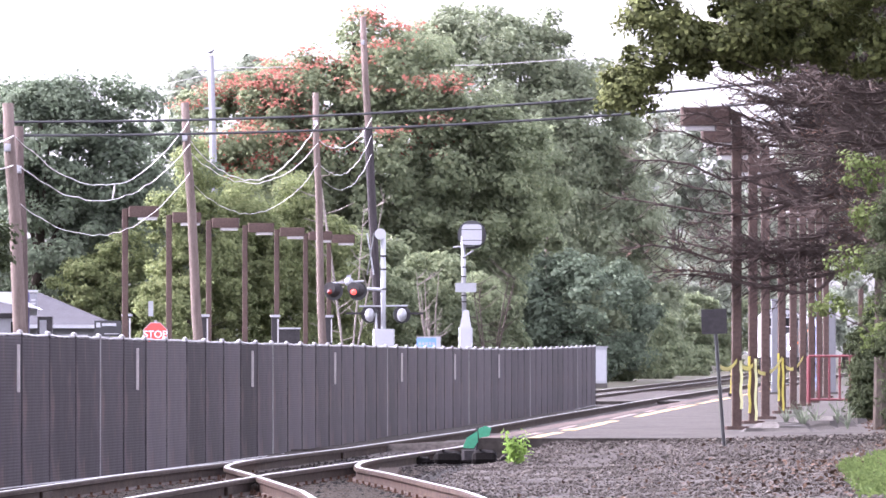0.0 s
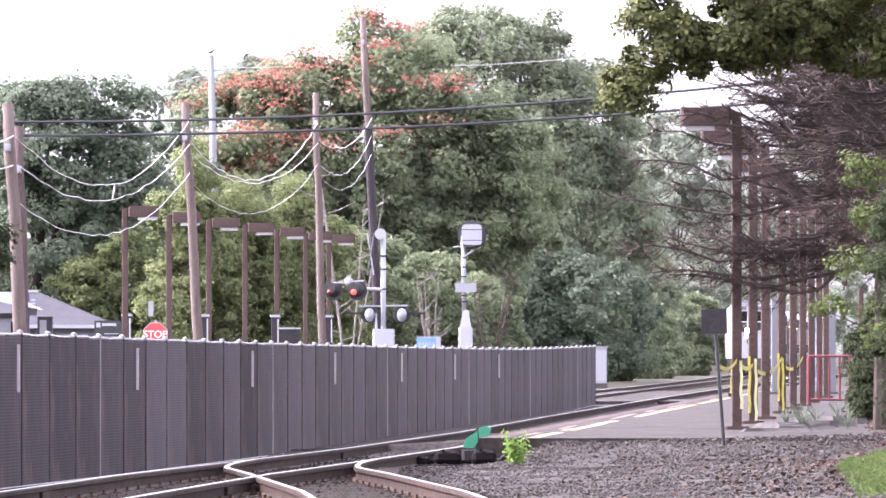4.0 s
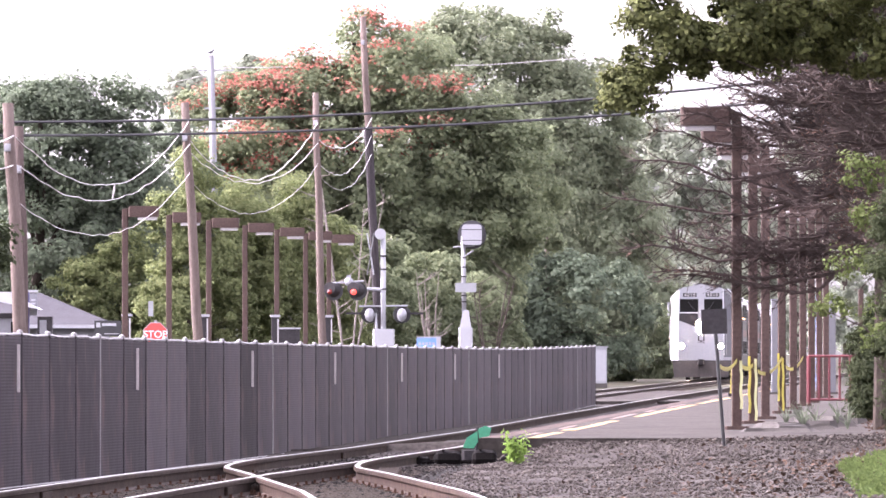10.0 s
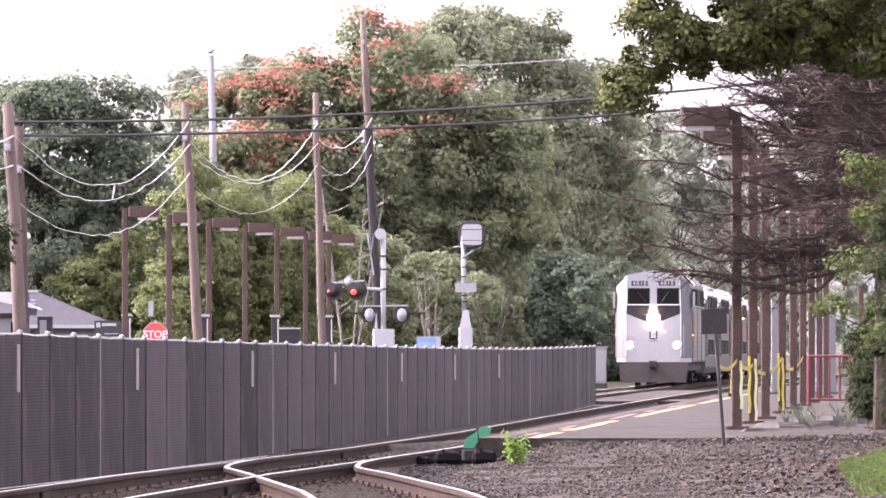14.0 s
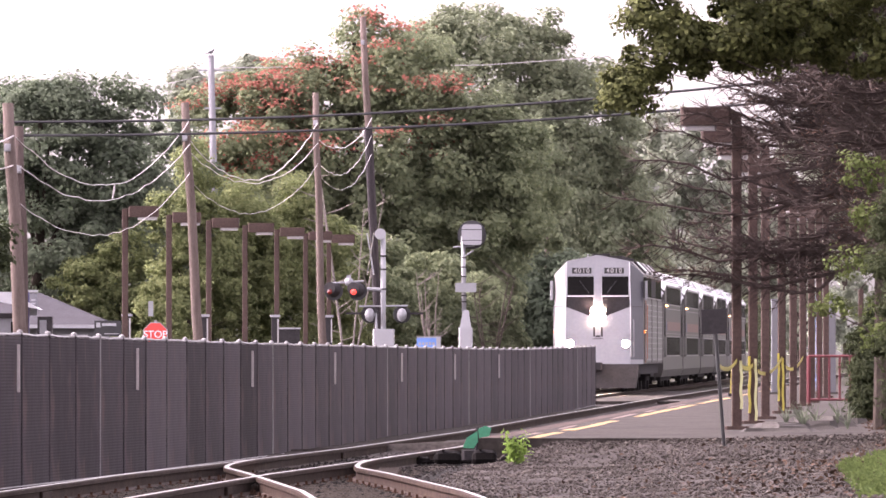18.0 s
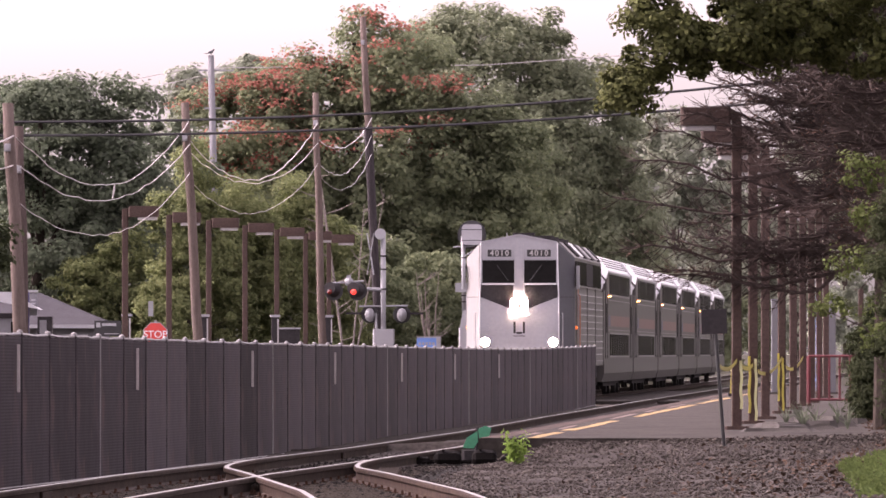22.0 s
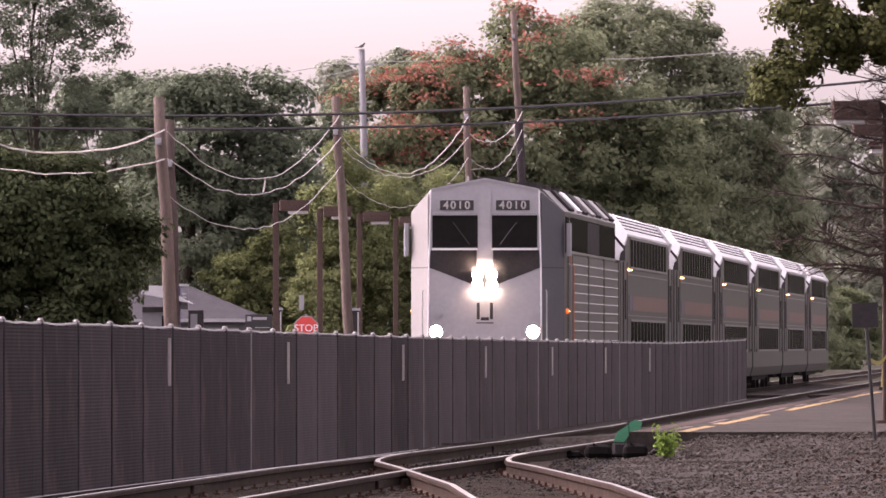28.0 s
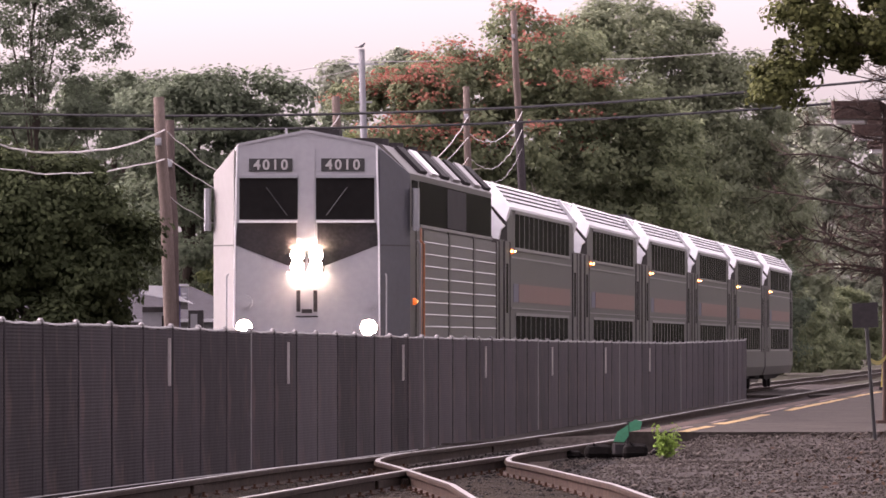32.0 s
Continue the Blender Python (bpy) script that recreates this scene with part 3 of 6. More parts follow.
def locomotive():
    e = thing("locomotive", pose(0, 0, 0), "silver diesel passenger locomotive with lit headlights", "locomotive")
    L = 20.4
    # section: half width and height, low to high
    def ring(y, k=1.0, cut=0.0):
        w = 1.5 - cut
        pts = [(w, 0.95), (w, 3.95), (1.07, 4.38), (0, 4.58)]
        return [(x, y, z) for x, z in pts] + [(-x, y, z) for x, z in pts[-2::-1]]
    b = Mesh()
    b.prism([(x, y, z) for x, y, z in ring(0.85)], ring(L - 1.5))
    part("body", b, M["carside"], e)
    hood = [(1.5, 0.95), (1.5, 3.0), (1.12, 3.1), (1.1, 4.0), (0, 4.2)]
    hr = lambda y: [(x, y, z) for x, z in hood] + [(-x, y, z) for x, z in hood[-2::-1]]
    part("rear_hood", Mesh().prism(hr(L - 1.49), hr(L)), M["carside"], e, "narrow-shouldered rear end")
    # cab: flat front with set-back cheeks
    nose = Mesh()
    fr = [(1.10, 0.95), (1.10, 2.0), (1.09, 3.6), (1.05, 4.37), (0, 4.57)]
    ring_f = [(x, 0, z) for x, z in fr] + [(-x, 0, z) for x, z in fr[-2::-1]]
    back = [(1.5, 0.95), (1.5, 2.0), (1.5, 3.3), (1.5, 3.95), (0, 4.58)]
    ring_b = [(x, 0.84, z) for x, z in back] + [(-x, 0.84, z) for x, z in back[-2::-1]]
    nose.f = []
    nose.prism(ring_f, ring_b)
    part("cab", nose, M["silver"], e, "silver cab with set-back cheeks")
    for s in (1, -1):
        ck = Mesh()
        ck.quad((s * 1.115, 0.005, 2.86), (s * 1.49, 0.80, 2.86), (s * 1.49, 0.80, 3.93), (s * 1.075, 0.005, 4.30))
        # The right cheek gets a darker tone than the left for its shade.
        o = part("cheek_panel", ck.prism([(s * 1.115, -0.004, 1.1), (s * 1.125, -0.004, 1.1), (s * 1.51, 0.82, 1.1), (s * 1.50, 0.82, 1.1)], [(s * 1.105, -0.004, 4.3), (s * 1.115, -0.004, 4.3), (s * 1.51, 0.82, 3.93), (s * 1.50, 0.82, 3.93)]), M["cheek_shaded"] if s > 0 else M["steel"], e, "cab cheek panel, shade put into the right one")
        part("cheek_seam", Mesh().prism([(s * 1.118, -0.01, 2.845), (s * 1.13, -0.01, 2.845), (s * 1.515, 0.82, 2.845), (s * 1.505, 0.82, 2.845)], [(s * 1.118, -0.01, 2.865), (s * 1.13, -0.01, 2.865), (s * 1.515, 0.82, 2.865), (s * 1.505, 0.82, 2.865)]), M["black"], e)
        part("corner_trim", Mesh().tube([(s * 1.11, -0.012, 1.2), (s * 1.10, -0.012, 2.8), (s * 1.065, -0.012, 4.34)], 0.016, 5), M["roofwhite"], e, "bright corner trim")
        # windscreen, lower dark band, number board
        x0, x1 = (0.14, 1.03) if s > 0 else (-1.03, -0.14)
        w = part("windscreen", Mesh().box(x0, -0.02, 3.24, x1, 0.02, 3.86), M["glass"], e, "dark windscreen")
        part("visor_rail", Mesh().box(x0, -0.05, 3.86, x1, 0.01, 3.9), M["alu"], w)
        part("wiper_bar", Mesh().box(x0, -0.06, 3.19, x1, -0.02, 3.225), M["roofwhite"], w, "pale bar under the windscreen")
        part("dark_band", Mesh().prism([(s * 0.16, -0.012, 2.50), (s * 0.16, 0.02, 2.50), (s * 1.1, 0.02, 2.86), (s * 1.1, -0.012, 2.86)], [(s * 0.16, -0.012, 3.19), (s * 0.16, 0.02, 3.19), (s * 1.06, 0.02, 3.19), (s * 1.06, -0.012, 3.19)]), M["dark"], e, "dark band under the windscreen")
        nb = part("number_board", Mesh().box(s * 0.55 - 0.33, -0.03, 3.96, s * 0.55 + 0.33, 0.02, 4.15), M["black"], e, "black number board with white figures")
        tx = bpy.data.curves.new("number", "FONT")
        tx.body, tx.size, tx.align_x, tx.align_y, tx.extrude = "4010", 0.215, "CENTER", "CENTER", 0.004
        tx.space_character, tx.offset = 1.3, 0.005
        tx.materials.append(M["lens"])
        t = new("number", tx)
        t.parent = nb
        t.matrix_basis = pose(s * 0.55, -0.038, 4.05, 90, 0, 0)
        part("mirror", Mesh().box(s * 1.6 - 0.05, 0.75, 3.08, s * 1.6 + 0.05, 0.9, 3.72, 0.02), M["alu"], e, "upright mirror housing")
        d = part("ditch_light", Mesh().disc((s * 0.95, -0.10, 1.62), 0.13, 0.12), M["dark"], e)
        part("lens", Mesh().disc((s * 0.95, -0.104, 1.62), 0.12, 0.02), M["headlight"], d, "brightly lit lamp")
        part("marker_light", Mesh().disc((s * 0.95, -0.04, 2.0), 0.12, 0.05).disc((s * 0.95, -0.06, 2.0), 0.08, 0.05), M["silver"], e)
        hl = part("headlight", Mesh().box(s * 0.14 - 0.12, -0.06, 2.46, s * 0.14 + 0.12, 0.0, 2.78, 0.02), M["dark"], e)
        for zz in (2.53, 2.71):
            part("lens", Mesh().disc((s * 0.14, -0.064, zz), 0.1, 0.02), M["headlight"], hl, "brightly lit lamp")
    for s in (1, -1):
        part("grab_iron", Mesh().tube([(s * 1.2, -0.02, 1.2), (s * 1.22, -0.08, 1.22), (s * 1.22, -0.08, 2.4), (s * 1.2, -0.0, 2.42)], 0.014, 5), M["alu"], e)
        part("handrail", Mesh().tube([(s * 1.56, 1.9, 1.1), (s * 1.58, 1.9, 1.15), (s * 1.58, 1.9, 2.9), (s * 1.52, 1.9, 2.95)], 0.018, 5), M["alu"], e)
        part("handrail", Mesh().tube([(s * 1.56, 2.68, 1.1), (s * 1.58, 2.68, 1.15), (s * 1.58, 2.68, 2.9), (s * 1.52, 2.68, 2.95)], 0.018, 5), M["orange"], e)
        part("wiper", Mesh().tube([(s * 0.3, -0.035, 3.3), (s * 0.62, -0.035, 3.72)], 0.01, 4), M["black"], e)
    part("brow", Mesh().prism([(-1.04, -0.03, 4.34), (0, -0.03, 4.54), (1.04, -0.03, 4.34), (1.04, 0.0, 4.34), (0, 0.0, 4.54), (-1.04, 0.0, 4.34)], [(-1.04, -0.03, 4.38), (0, -0.03, 4.58), (1.04, -0.03, 4.38), (1.04, 0.0, 4.38), (0, 0.0, 4.58), (-1.04, 0.0, 4.38)]), M["silver"], e)
    part("emblem_bar", Mesh().box(-0.17, -0.012, 1.78, 0.17, 0.0, 1.8), M["dark"], e)
    part("pillar", Mesh().box(-0.12, -0.022, 2.8, 0.12, 0.0, 4.3), M["silver"], e)
    part("seam", Mesh().box(-1.1, -0.008, 2.845, 1.1, 0.0, 2.86), M["black"], e)
    # plain emblem in dark bars
    em = Mesh().box(-0.16, -0.012, 1.86, -0.1, 0.0, 2.18).box(0.1, -0.012, 1.86, 0.16, 0.0, 2.18).box(-0.08, -0.012, 1.84, 0.08, 0.0, 1.9)
    part("emblem", em, M["dark"], e, "dark operator emblem as plain shapes")
    part("plough", Mesh().prism([(-1.3, -0.35, 0.15), (1.3, -0.35, 0.15), (1.3, 0.3, 0.15), (-1.3, 0.3, 0.15)], [(-1.4, -0.1, 0.95), (1.4, -0.1, 0.95), (1.4, 0.8, 0.95), (-1.4, 0.8, 0.95)]), M["dark"], e)
    part("coupler", Mesh().box(-0.15, -0.75, 0.75, 0.15, 0.0, 1.0, 0.04), M["dark"], e)
    part("underframe", Mesh().box(-1.35, 1.0, 0.6, 1.35, L - 0.5, 0.96), M["dark"], e)
    for s in (1, -1):
        x = s * 1.5
        part("cab_window", Mesh().box(x - 0.02, 1.25, 3.15, x + 0.015 * s, 2.3, 3.85), M["glass"], e, "dark cab side window")
        part("upper_band", Mesh().box(x - 0.02, 2.7, 3.2, x + 0.012 * s, L - 1.7, 3.86), M["glass"], e, "dark upper equipment band")
        part("grille_panel", Mesh().box(x - 0.02, 8.4, 3.22, x + 0.02 * s, 12.6, 3.84), M["dark"], e, "dark grey grille panel in the band")
        part("band_sill", Mesh().box(x - 0.02, 2.7, 3.15, x + 0.03 * s, L - 1.7, 3.2), M["steel"], e)
        part("cab_door", Mesh().box(x - 0.02, 2.0, 1.05, x + 0.02 * s, 2.62, 3.1), M["carside"], e)
        part("stripe", Mesh().box(x - 0.02, 2.72, 1.0, x + 0.022 * s, 3.05, 3.15), M["orange"], e, "orange upright handrail stripe")
        sm = part("side_marker", Mesh().ball((x + 0.02 * s, 1.5, 2.02), 0.055, 6, 10), M["marker"], e, "lit amber marker lamp")
        part("bulb", Mesh().ball((x + 0.055 * s, 1.5, 2.02), 0.022), M["bulb"], sm, "glowing bulb")
        for q in range(3):
            y0 = 3.4 + q * 5.6
            lv = Mesh().box(x, y0, 1.0, x + 0.02 * s, y0 + 5.1, 3.12)
            for r in range(11):
                z = 1.08 + r * 0.185
                part("rib", Mesh().prism([(x + 0.015 * s, y0, z), (x + 0.015 * s, y0 + 5.1, z), (x + 0.035 * s, y0 + 5.1, z + 0.006), (x + 0.035 * s, y0, z + 0.006)], [(x + 0.015 * s, y0, z + 0.022), (x + 0.015 * s, y0 + 5.1, z + 0.022), (x + 0.025 * s, y0 + 5.1, z + 0.025), (x + 0.025 * s, y0, z + 0.025)]), M["steel"], e)
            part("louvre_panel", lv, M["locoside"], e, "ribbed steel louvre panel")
            part("post", Mesh().box(x, y0 + 5.12, 1.0, x + 0.04 * s, y0 + 5.5, 3.15), M["carside"], e)
        for q in range(7):
            y0 = 3.0 + q * 2.4
            part("roof_hatch", Mesh().prism([(s * 1.46, y0, 3.99), (s * 1.46, y0 + 1.5, 3.99), (s * 1.09, y0 + 1.5, 4.365), (s * 1.09, y0, 4.365)], [(s * 1.50, y0, 4.03), (s * 1.50, y0 + 1.5, 4.03), (s * 1.13, y0 + 1.5, 4.405), (s * 1.13, y0, 4.405)]), M["roofwhite"] if q == 1 else M["roofrib"] if q in (3, 5) else M["dark"], e, "roof equipment hatch")
    for y in (8, 11, 14, 17):
        part("roof_fan", Mesh().disc((0, y, 4.45), 0.6, 0.18, "z", 18), M["dark"], e)
    part("horn", Mesh().box(-0.3, 2.2, 4.5, 0.3, 2.8, 4.64, 0.05), M["dark"], e)
    part("sunshade", Mesh().tube([(-0.37, 0.6, 4.45), (-0.37, 0.6, 4.62)], 0.02, 6), M["alu"], e)
    truck(e, 3.6)
    truck(e, L - 3.6)
    return e


def coach():
    e = thing("passenger_coach", pose(0, 0, 0), "steel two-level passenger coach with dark windows", "train coach", "coaches of the train")
    L = 23.2
    sec = [(1.42, 0.45), (1.5, 0.7), (1.5, 3.62), (1.46, 3.74), (1.12, 4.14), (0.7, 4.28), (0, 4.33)]
    def ring(y, top=4.33):
        r = [(x, min(z, top)) for x, z in sec]
        return [(x, y, z) for x, z in r] + [(-x, y, z) for x, z in r[-2::-1]]
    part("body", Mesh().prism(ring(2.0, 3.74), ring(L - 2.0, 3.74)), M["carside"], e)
    ves = [(1.42, 0.45), (1.5, 0.7), (1.5, 3.14), (1.16, 3.22), (1.12, 3.74), (0, 3.76)]
    vr = lambda y: [(x, y, z) for x, z in ves] + [(-x, y, z) for x, z in ves[-2::-1]]
    for ya, yb in ((0.15, 1.99), (L - 1.99, L - 0.15)):
        part("vestibule", Mesh().prism(vr(ya), vr(yb)), M["carside"], e, "narrow-shouldered end section")
    rf = Mesh()
    up = [(1.47, 3.745), (1.13, 4.15), (0.7, 4.29), (0, 4.34)]
    rg = lambda y: [(x, y, z) for x, z in up] + [(-x, y, z) for x, z in up[-2::-1]]
    rf.prism(rg(2.0), rg(L - 2.0))
    part("roof", rf, M["roofpale"], e, "pale ribbed roof")
    for s in (1, -1):
        for q in range(4):
            f = 0.3 + 0.2 * q
            xa, za = 1.47 - 0.34 * f, 3.745 + 0.405 * f
            rib = [(xa, za), (xa + 0.014, za + 0.012), (xa + 0.002, za + 0.026), (xa - 0.016, za + 0.018)]
            part("roof_rib", Mesh().prism([(s * a, 2.3, z) for a, z in rib], [(s * a, L - 2.3, z) for a, z in rib]), M["dark"], e, "dark roof rib")
        # slanted fairings at both ends, with a pointed tip; their white holds the sky's brightness
        for y0, d in ((0.1, 1), (L - 0.1, -1)):
            x = s * 1.5
            ty = lambda z, c: y0 + d * (c + 0.25 * (z - 3.5))
            face = [(1.13, 3.88), (1.49, 3.48), (1.56, 3.73), (1.22, 4.17)]
            part("end_fairing", Mesh().prism([(s * a, ty(z, 1.6), z) for a, z in face], [(s * a, ty(z, 2.1), z) for a, z in face]), M["roofwhite"], e, "slanted roof end, sky brightness in its white")
            tip = [(1.12, 3.82), (1.20, 3.32), (1.34, 3.05), (1.40, 3.33), (1.47, 3.40)]
            part("end_tip", Mesh().prism([(s * a, ty(z, 1.62), z) for a, z in tip], [(s * a, ty(z, 1.9), z) for a, z in tip]), M["roofwhite"], e, "pointed end piece, sky brightness in its white")
            dr = part("door", Mesh().box(x - 0.03, min(y0 + 1.0 * d, y0 + 2.4 * d), 1.25, x + 0.012 * s, max(y0 + 1.0 * d, y0 + 2.4 * d), 3.12), M["carside"], e)
            for yy in (1.0, 2.4):
                part("door_pillar", Mesh().box(x, y0 + yy * d - 0.1, 1.15, x + 0.02 * s, y0 + yy * d + 0.1, 3.13), M["dark"], dr)
            part("door_window", Mesh().box(x, min(y0 + 1.5 * d, y0 + 1.9 * d), 1.9, x + 0.018 * s, max(y0 + 1.5 * d, y0 + 1.9 * d), 2.75), M["glass"], dr)
        x = s * 1.5
        side_window(e, x, 3.7, L - 3.7, 3.05, 3.64, 12)
        side_window(e, x, 4.0, L - 4.0, 1.22, 1.86, 11)
        part("stripe", Mesh().box(x - 0.02, 5.0, 2.1, x + 0.006 * s, L - 3.2, 2.42), M["redstripe"], e, "faded red stripe")
        part("stripe", Mesh().box(x - 0.02, 3.6, 2.1, x + 0.006 * s, 4.9, 2.42), M["bluestripe"], e, "faded blue stripe")
        dl = part("door_light", Mesh().ball((x + 0.02 * s, 2.75, 2.97), 0.055, 6, 10), M["marker"], e, "lit amber door lamp")
        for xx in (0.035, 0.095):
            part("bulb", Mesh().ball((x + xx * s, 2.68, 2.97), 0.02), M["bulb"], dl, "glowing bulb")
    low = [(1.12, 3.745), (0.9, 3.84), (0.6, 3.88), (0, 3.9)]
    lr = lambda y: [(x, y, z) for x, z in low] + [(-x, y, z) for x, z in low[-2::-1]]
    for ya, yb in ((0.2, 1.99), (L - 1.99, L - 0.2)):
        part("vestibule_roof", Mesh().prism(lr(ya), lr(yb)), M["roofrib"], e, "lower grey roof over the vestibule")
    for s in (1, -1):
        part("cant_rail", Mesh().box(s * 1.5 - 0.02, 2.4, 3.70, s * 1.5 + 0.02, L - 2.4, 3.745), M["roofwhite"], e, "bright gutter strip under the roof")
        part("belt_rail", Mesh().box(s * 1.5 - 0.01, 2.9, 2.86, s * 1.5 + 0.015, L - 2.9, 2.89).box(s * 1.5 - 0.01, 2.9, 1.98, s * 1.5 + 0.015, L - 2.9, 2.0), M["steel"], e)
    part("gangway", Mesh().box(-0.7, -0.25, 1.0, 0.7, 0.16, 3.5, 0.05).box(-0.7, L - 0.16, 1.0, 0.7, L + 0.25, 3.5, 0.05), M["dark"], e)
    part("skirt", Mesh().box(-1.2, 6.5, 0.3, 1.2, L - 6.5, 0.5), M["dark"], e)
    truck(e, 3.4)
    truck(e, L - 3.4)
    return e


def stretch(e, k):
    """Sets the height of a vehicle, measured from the rails."""
    for me in {o.data for o in e.children_recursive if o.type == "MESH"}:
        me.transform(Matrix.Diagonal((1, 1, k, 1)))
    for o in e.children_recursive:
        if o.type == "FONT":
            o.location.z *= k


loco = locomotive()
stretch(loco, 1.018)
coaches = [coach()]
stretch(coaches[0], 1.032)
for _ in range(5):
    coaches.append(copy_thing(coaches[0], pose(0, 0, 0)))

# ---- loose stones ----
def stones(count, seed, low, high, material, track=False):
    rng = np.random.default_rng(seed)
    y = 70 + (57 * rng.random(count) ** 1.3 if track else np.where(rng.random(count) < 0.3, 39.6 + 3.9 * rng.random(count), 43.4 * rng.random(count)))
    x = SLOPE * y - 12.15 + rng.uniform(low, high, count)
    keep = (x < 0.054 * y + 0.6) & (x < SLOPE * y - 12.15 + B + 0.8 + np.array([swing(v) for v in y]) if track else x > SLOPE * y - 12.15 + B + 0.7 + np.array([swing(v) for v in y]))
    x, y = x[keep], y[keep]
    n = len(x)
    right = np.clip(x - (SLOPE * y - 12.15) - 7.5, 0, 4)
    c = np.stack([x, y, -0.155 + 0.03 * right + rng.uniform(-0.01, 0.03, n) + rise(x, y)], 1)
    if track:
        c[:, 2] = -0.146 + 0.8 * np.array([rail_level(v) for v in y]) + rng.uniform(-0.012, 0.012, n)
    base = np.array([(1, 0.2, 0), (0.1, 1, 0.1), (-1, 0.1, 0), (0, -1, -0.1), (0.2, 0, 1), (0, 0.1, -1)], float)
    v = base[None] * rng.uniform(0.6, 1.3, (n, 6, 1)) * (rng.uniform(0.008, 0.021, (n, 1, 1)) * (1 + 1.3 * (rng.random((n, 1, 1)) > 0.96))) * np.array([1.2, 1, 0.75])
    q = rng.uniform(0, 6.28, n)
    vx = v[:, :, 0] * np.cos(q)[:, None] - v[:, :, 1] * np.sin(q)[:, None]
    vy = v[:, :, 0] * np.sin(q)[:, None] + v[:, :, 1] * np.cos(q)[:, None]
    v = np.stack([vx, vy, v[:, :, 2]], 2) + c[:, None]
    f = np.array([(0, 1, 4), (1, 2, 4), (2, 3, 4), (3, 0, 4), (1, 0, 5), (2, 1, 5), (3, 2, 5), (0, 3, 5)])
    idx = (f[None] + 6 * np.arange(n)[:, None, None]).reshape(-1)
    me = bpy.data.meshes.new("loose_stone")
    me.vertices.add(6 * n)
    me.vertices.foreach_set("co", v.ravel())
    me.loops.add(len(idx))
    me.loops.foreach_set("vertex_index", idx)
    me.polygons.add(8 * n)
    me.polygons.foreach_set("loop_start", np.arange(0, 24 * n, 3))
    me.polygons.foreach_set("loop_total", np.full(8 * n, 3))
    me.update(calc_edges=True)
    me.materials.append(M[material])
    return me


tagged(new("loose_stone", stones(62000, 3, 5.5, 17.0, "stone")), "grey and tan crushed stones lying on the ballast", "gravel", kind="stuff")
tagged(new("track_stone", stones(21000, 13, 3.0, 9.5, "darkstone", True)), "darker stones between the rails", "gravel", kind="stuff")

# ---- trees ----
tree("red_seeded_tree", -4.0, 385, [(0, 0, 9.5, 6.4, 4, 4.6), (2.2, 0, 13.2, 2.8, 3, 2.6), (0.7, 0, 15.7, 1.0, 1.0, 0.8), (-4.5, -1, 10.7, 3.2, 3, 3.0), (-2.0, 0, 12.6, 2.4, 2, 2.0), (5.5, 0, 8.5, 3.6, 3, 4.2), (0, -2, 4.5, 7, 3, 3.5), (-2.5, -0.5, 7.5, 4, 3, 3), (3, 0.5, 6.5, 5, 3, 4)], "broad tree with coral-red seed clusters", M["leaf_mid"], 640, 250, 0.115, 1.1, 0.4, 11, seeds=78)
tree("domed_tree", 3.0, 440, [(-1, 0, 14.4, 5.0, 4, 4.4), (3.2, 0, 12.4, 3.4, 4, 3.6), (1.5, 0, 7.5, 6, 4, 5), (1, -1, 3, 6, 3, 3)], "tall broadleaf tree with a domed crown", M["leaf_wood_hazed"], 600, 240, 0.12, 1.2, 0.45, 12)
tree("woodland_tree", 6.0, 450, [(0, 0, 9.3, 3.2, 4, 4.4), (1.9, 0, 5, 2.8, 4, 4.5), (-2, 0, 4, 4, 3, 4)], "green woodland tree standing beside the line", M["leaf_wood_hazed"], 380, 240, 0.12, 1.0, 0.4, 13)
tree("woodland_tree", 10.2, 520, [(0, 0, 8, 2.6, 3, 4.6), (0.8, 0, 4, 3.0, 3, 4)], "green woodland tree beside the line", M["leaf_wood_hazed"], 220, 180, 0.14, 1.0, 0.35, 14)
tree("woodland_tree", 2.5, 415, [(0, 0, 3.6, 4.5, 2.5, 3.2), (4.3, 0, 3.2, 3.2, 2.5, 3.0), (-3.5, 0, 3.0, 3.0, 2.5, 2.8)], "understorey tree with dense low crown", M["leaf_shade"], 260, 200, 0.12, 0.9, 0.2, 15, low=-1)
for i, (x, y, h, w) in enumerate([(8.2, 455, 5.0, 2.6), (10.6, 500, 5.0, 2.8), (13.4, 560, 5.5, 3.0), (17.2, 630, 6.0, 3.4), (22, 700, 7, 4)]):
    tree("undergrowth_shrub", x, y, [(0, 0, h * 0.62, w, 2, h * 0.34), (0.4, 0, h * 0.25, w * 1.2, 2, h * 0.3)], "undergrowth shrub at the line's edge", M["leaf_mid"], 130, 140, 0.14, 0.85, 0.12, 80 + i, low=-1)
tree("green_tree", -19.0, 345, [(0, 0, 9.0, 3.6, 3, 3.2), (2.0, 0, 11.3, 1.4, 1.2, 0.9), (1.0, 0, 5, 3.6, 3, 3.5), (-2, 0, 4, 3, 3, 3)], "dark green broadleaf tree", M["leaf_dark"], 240, 230, 0.105, 0.9, 0.3, 16)
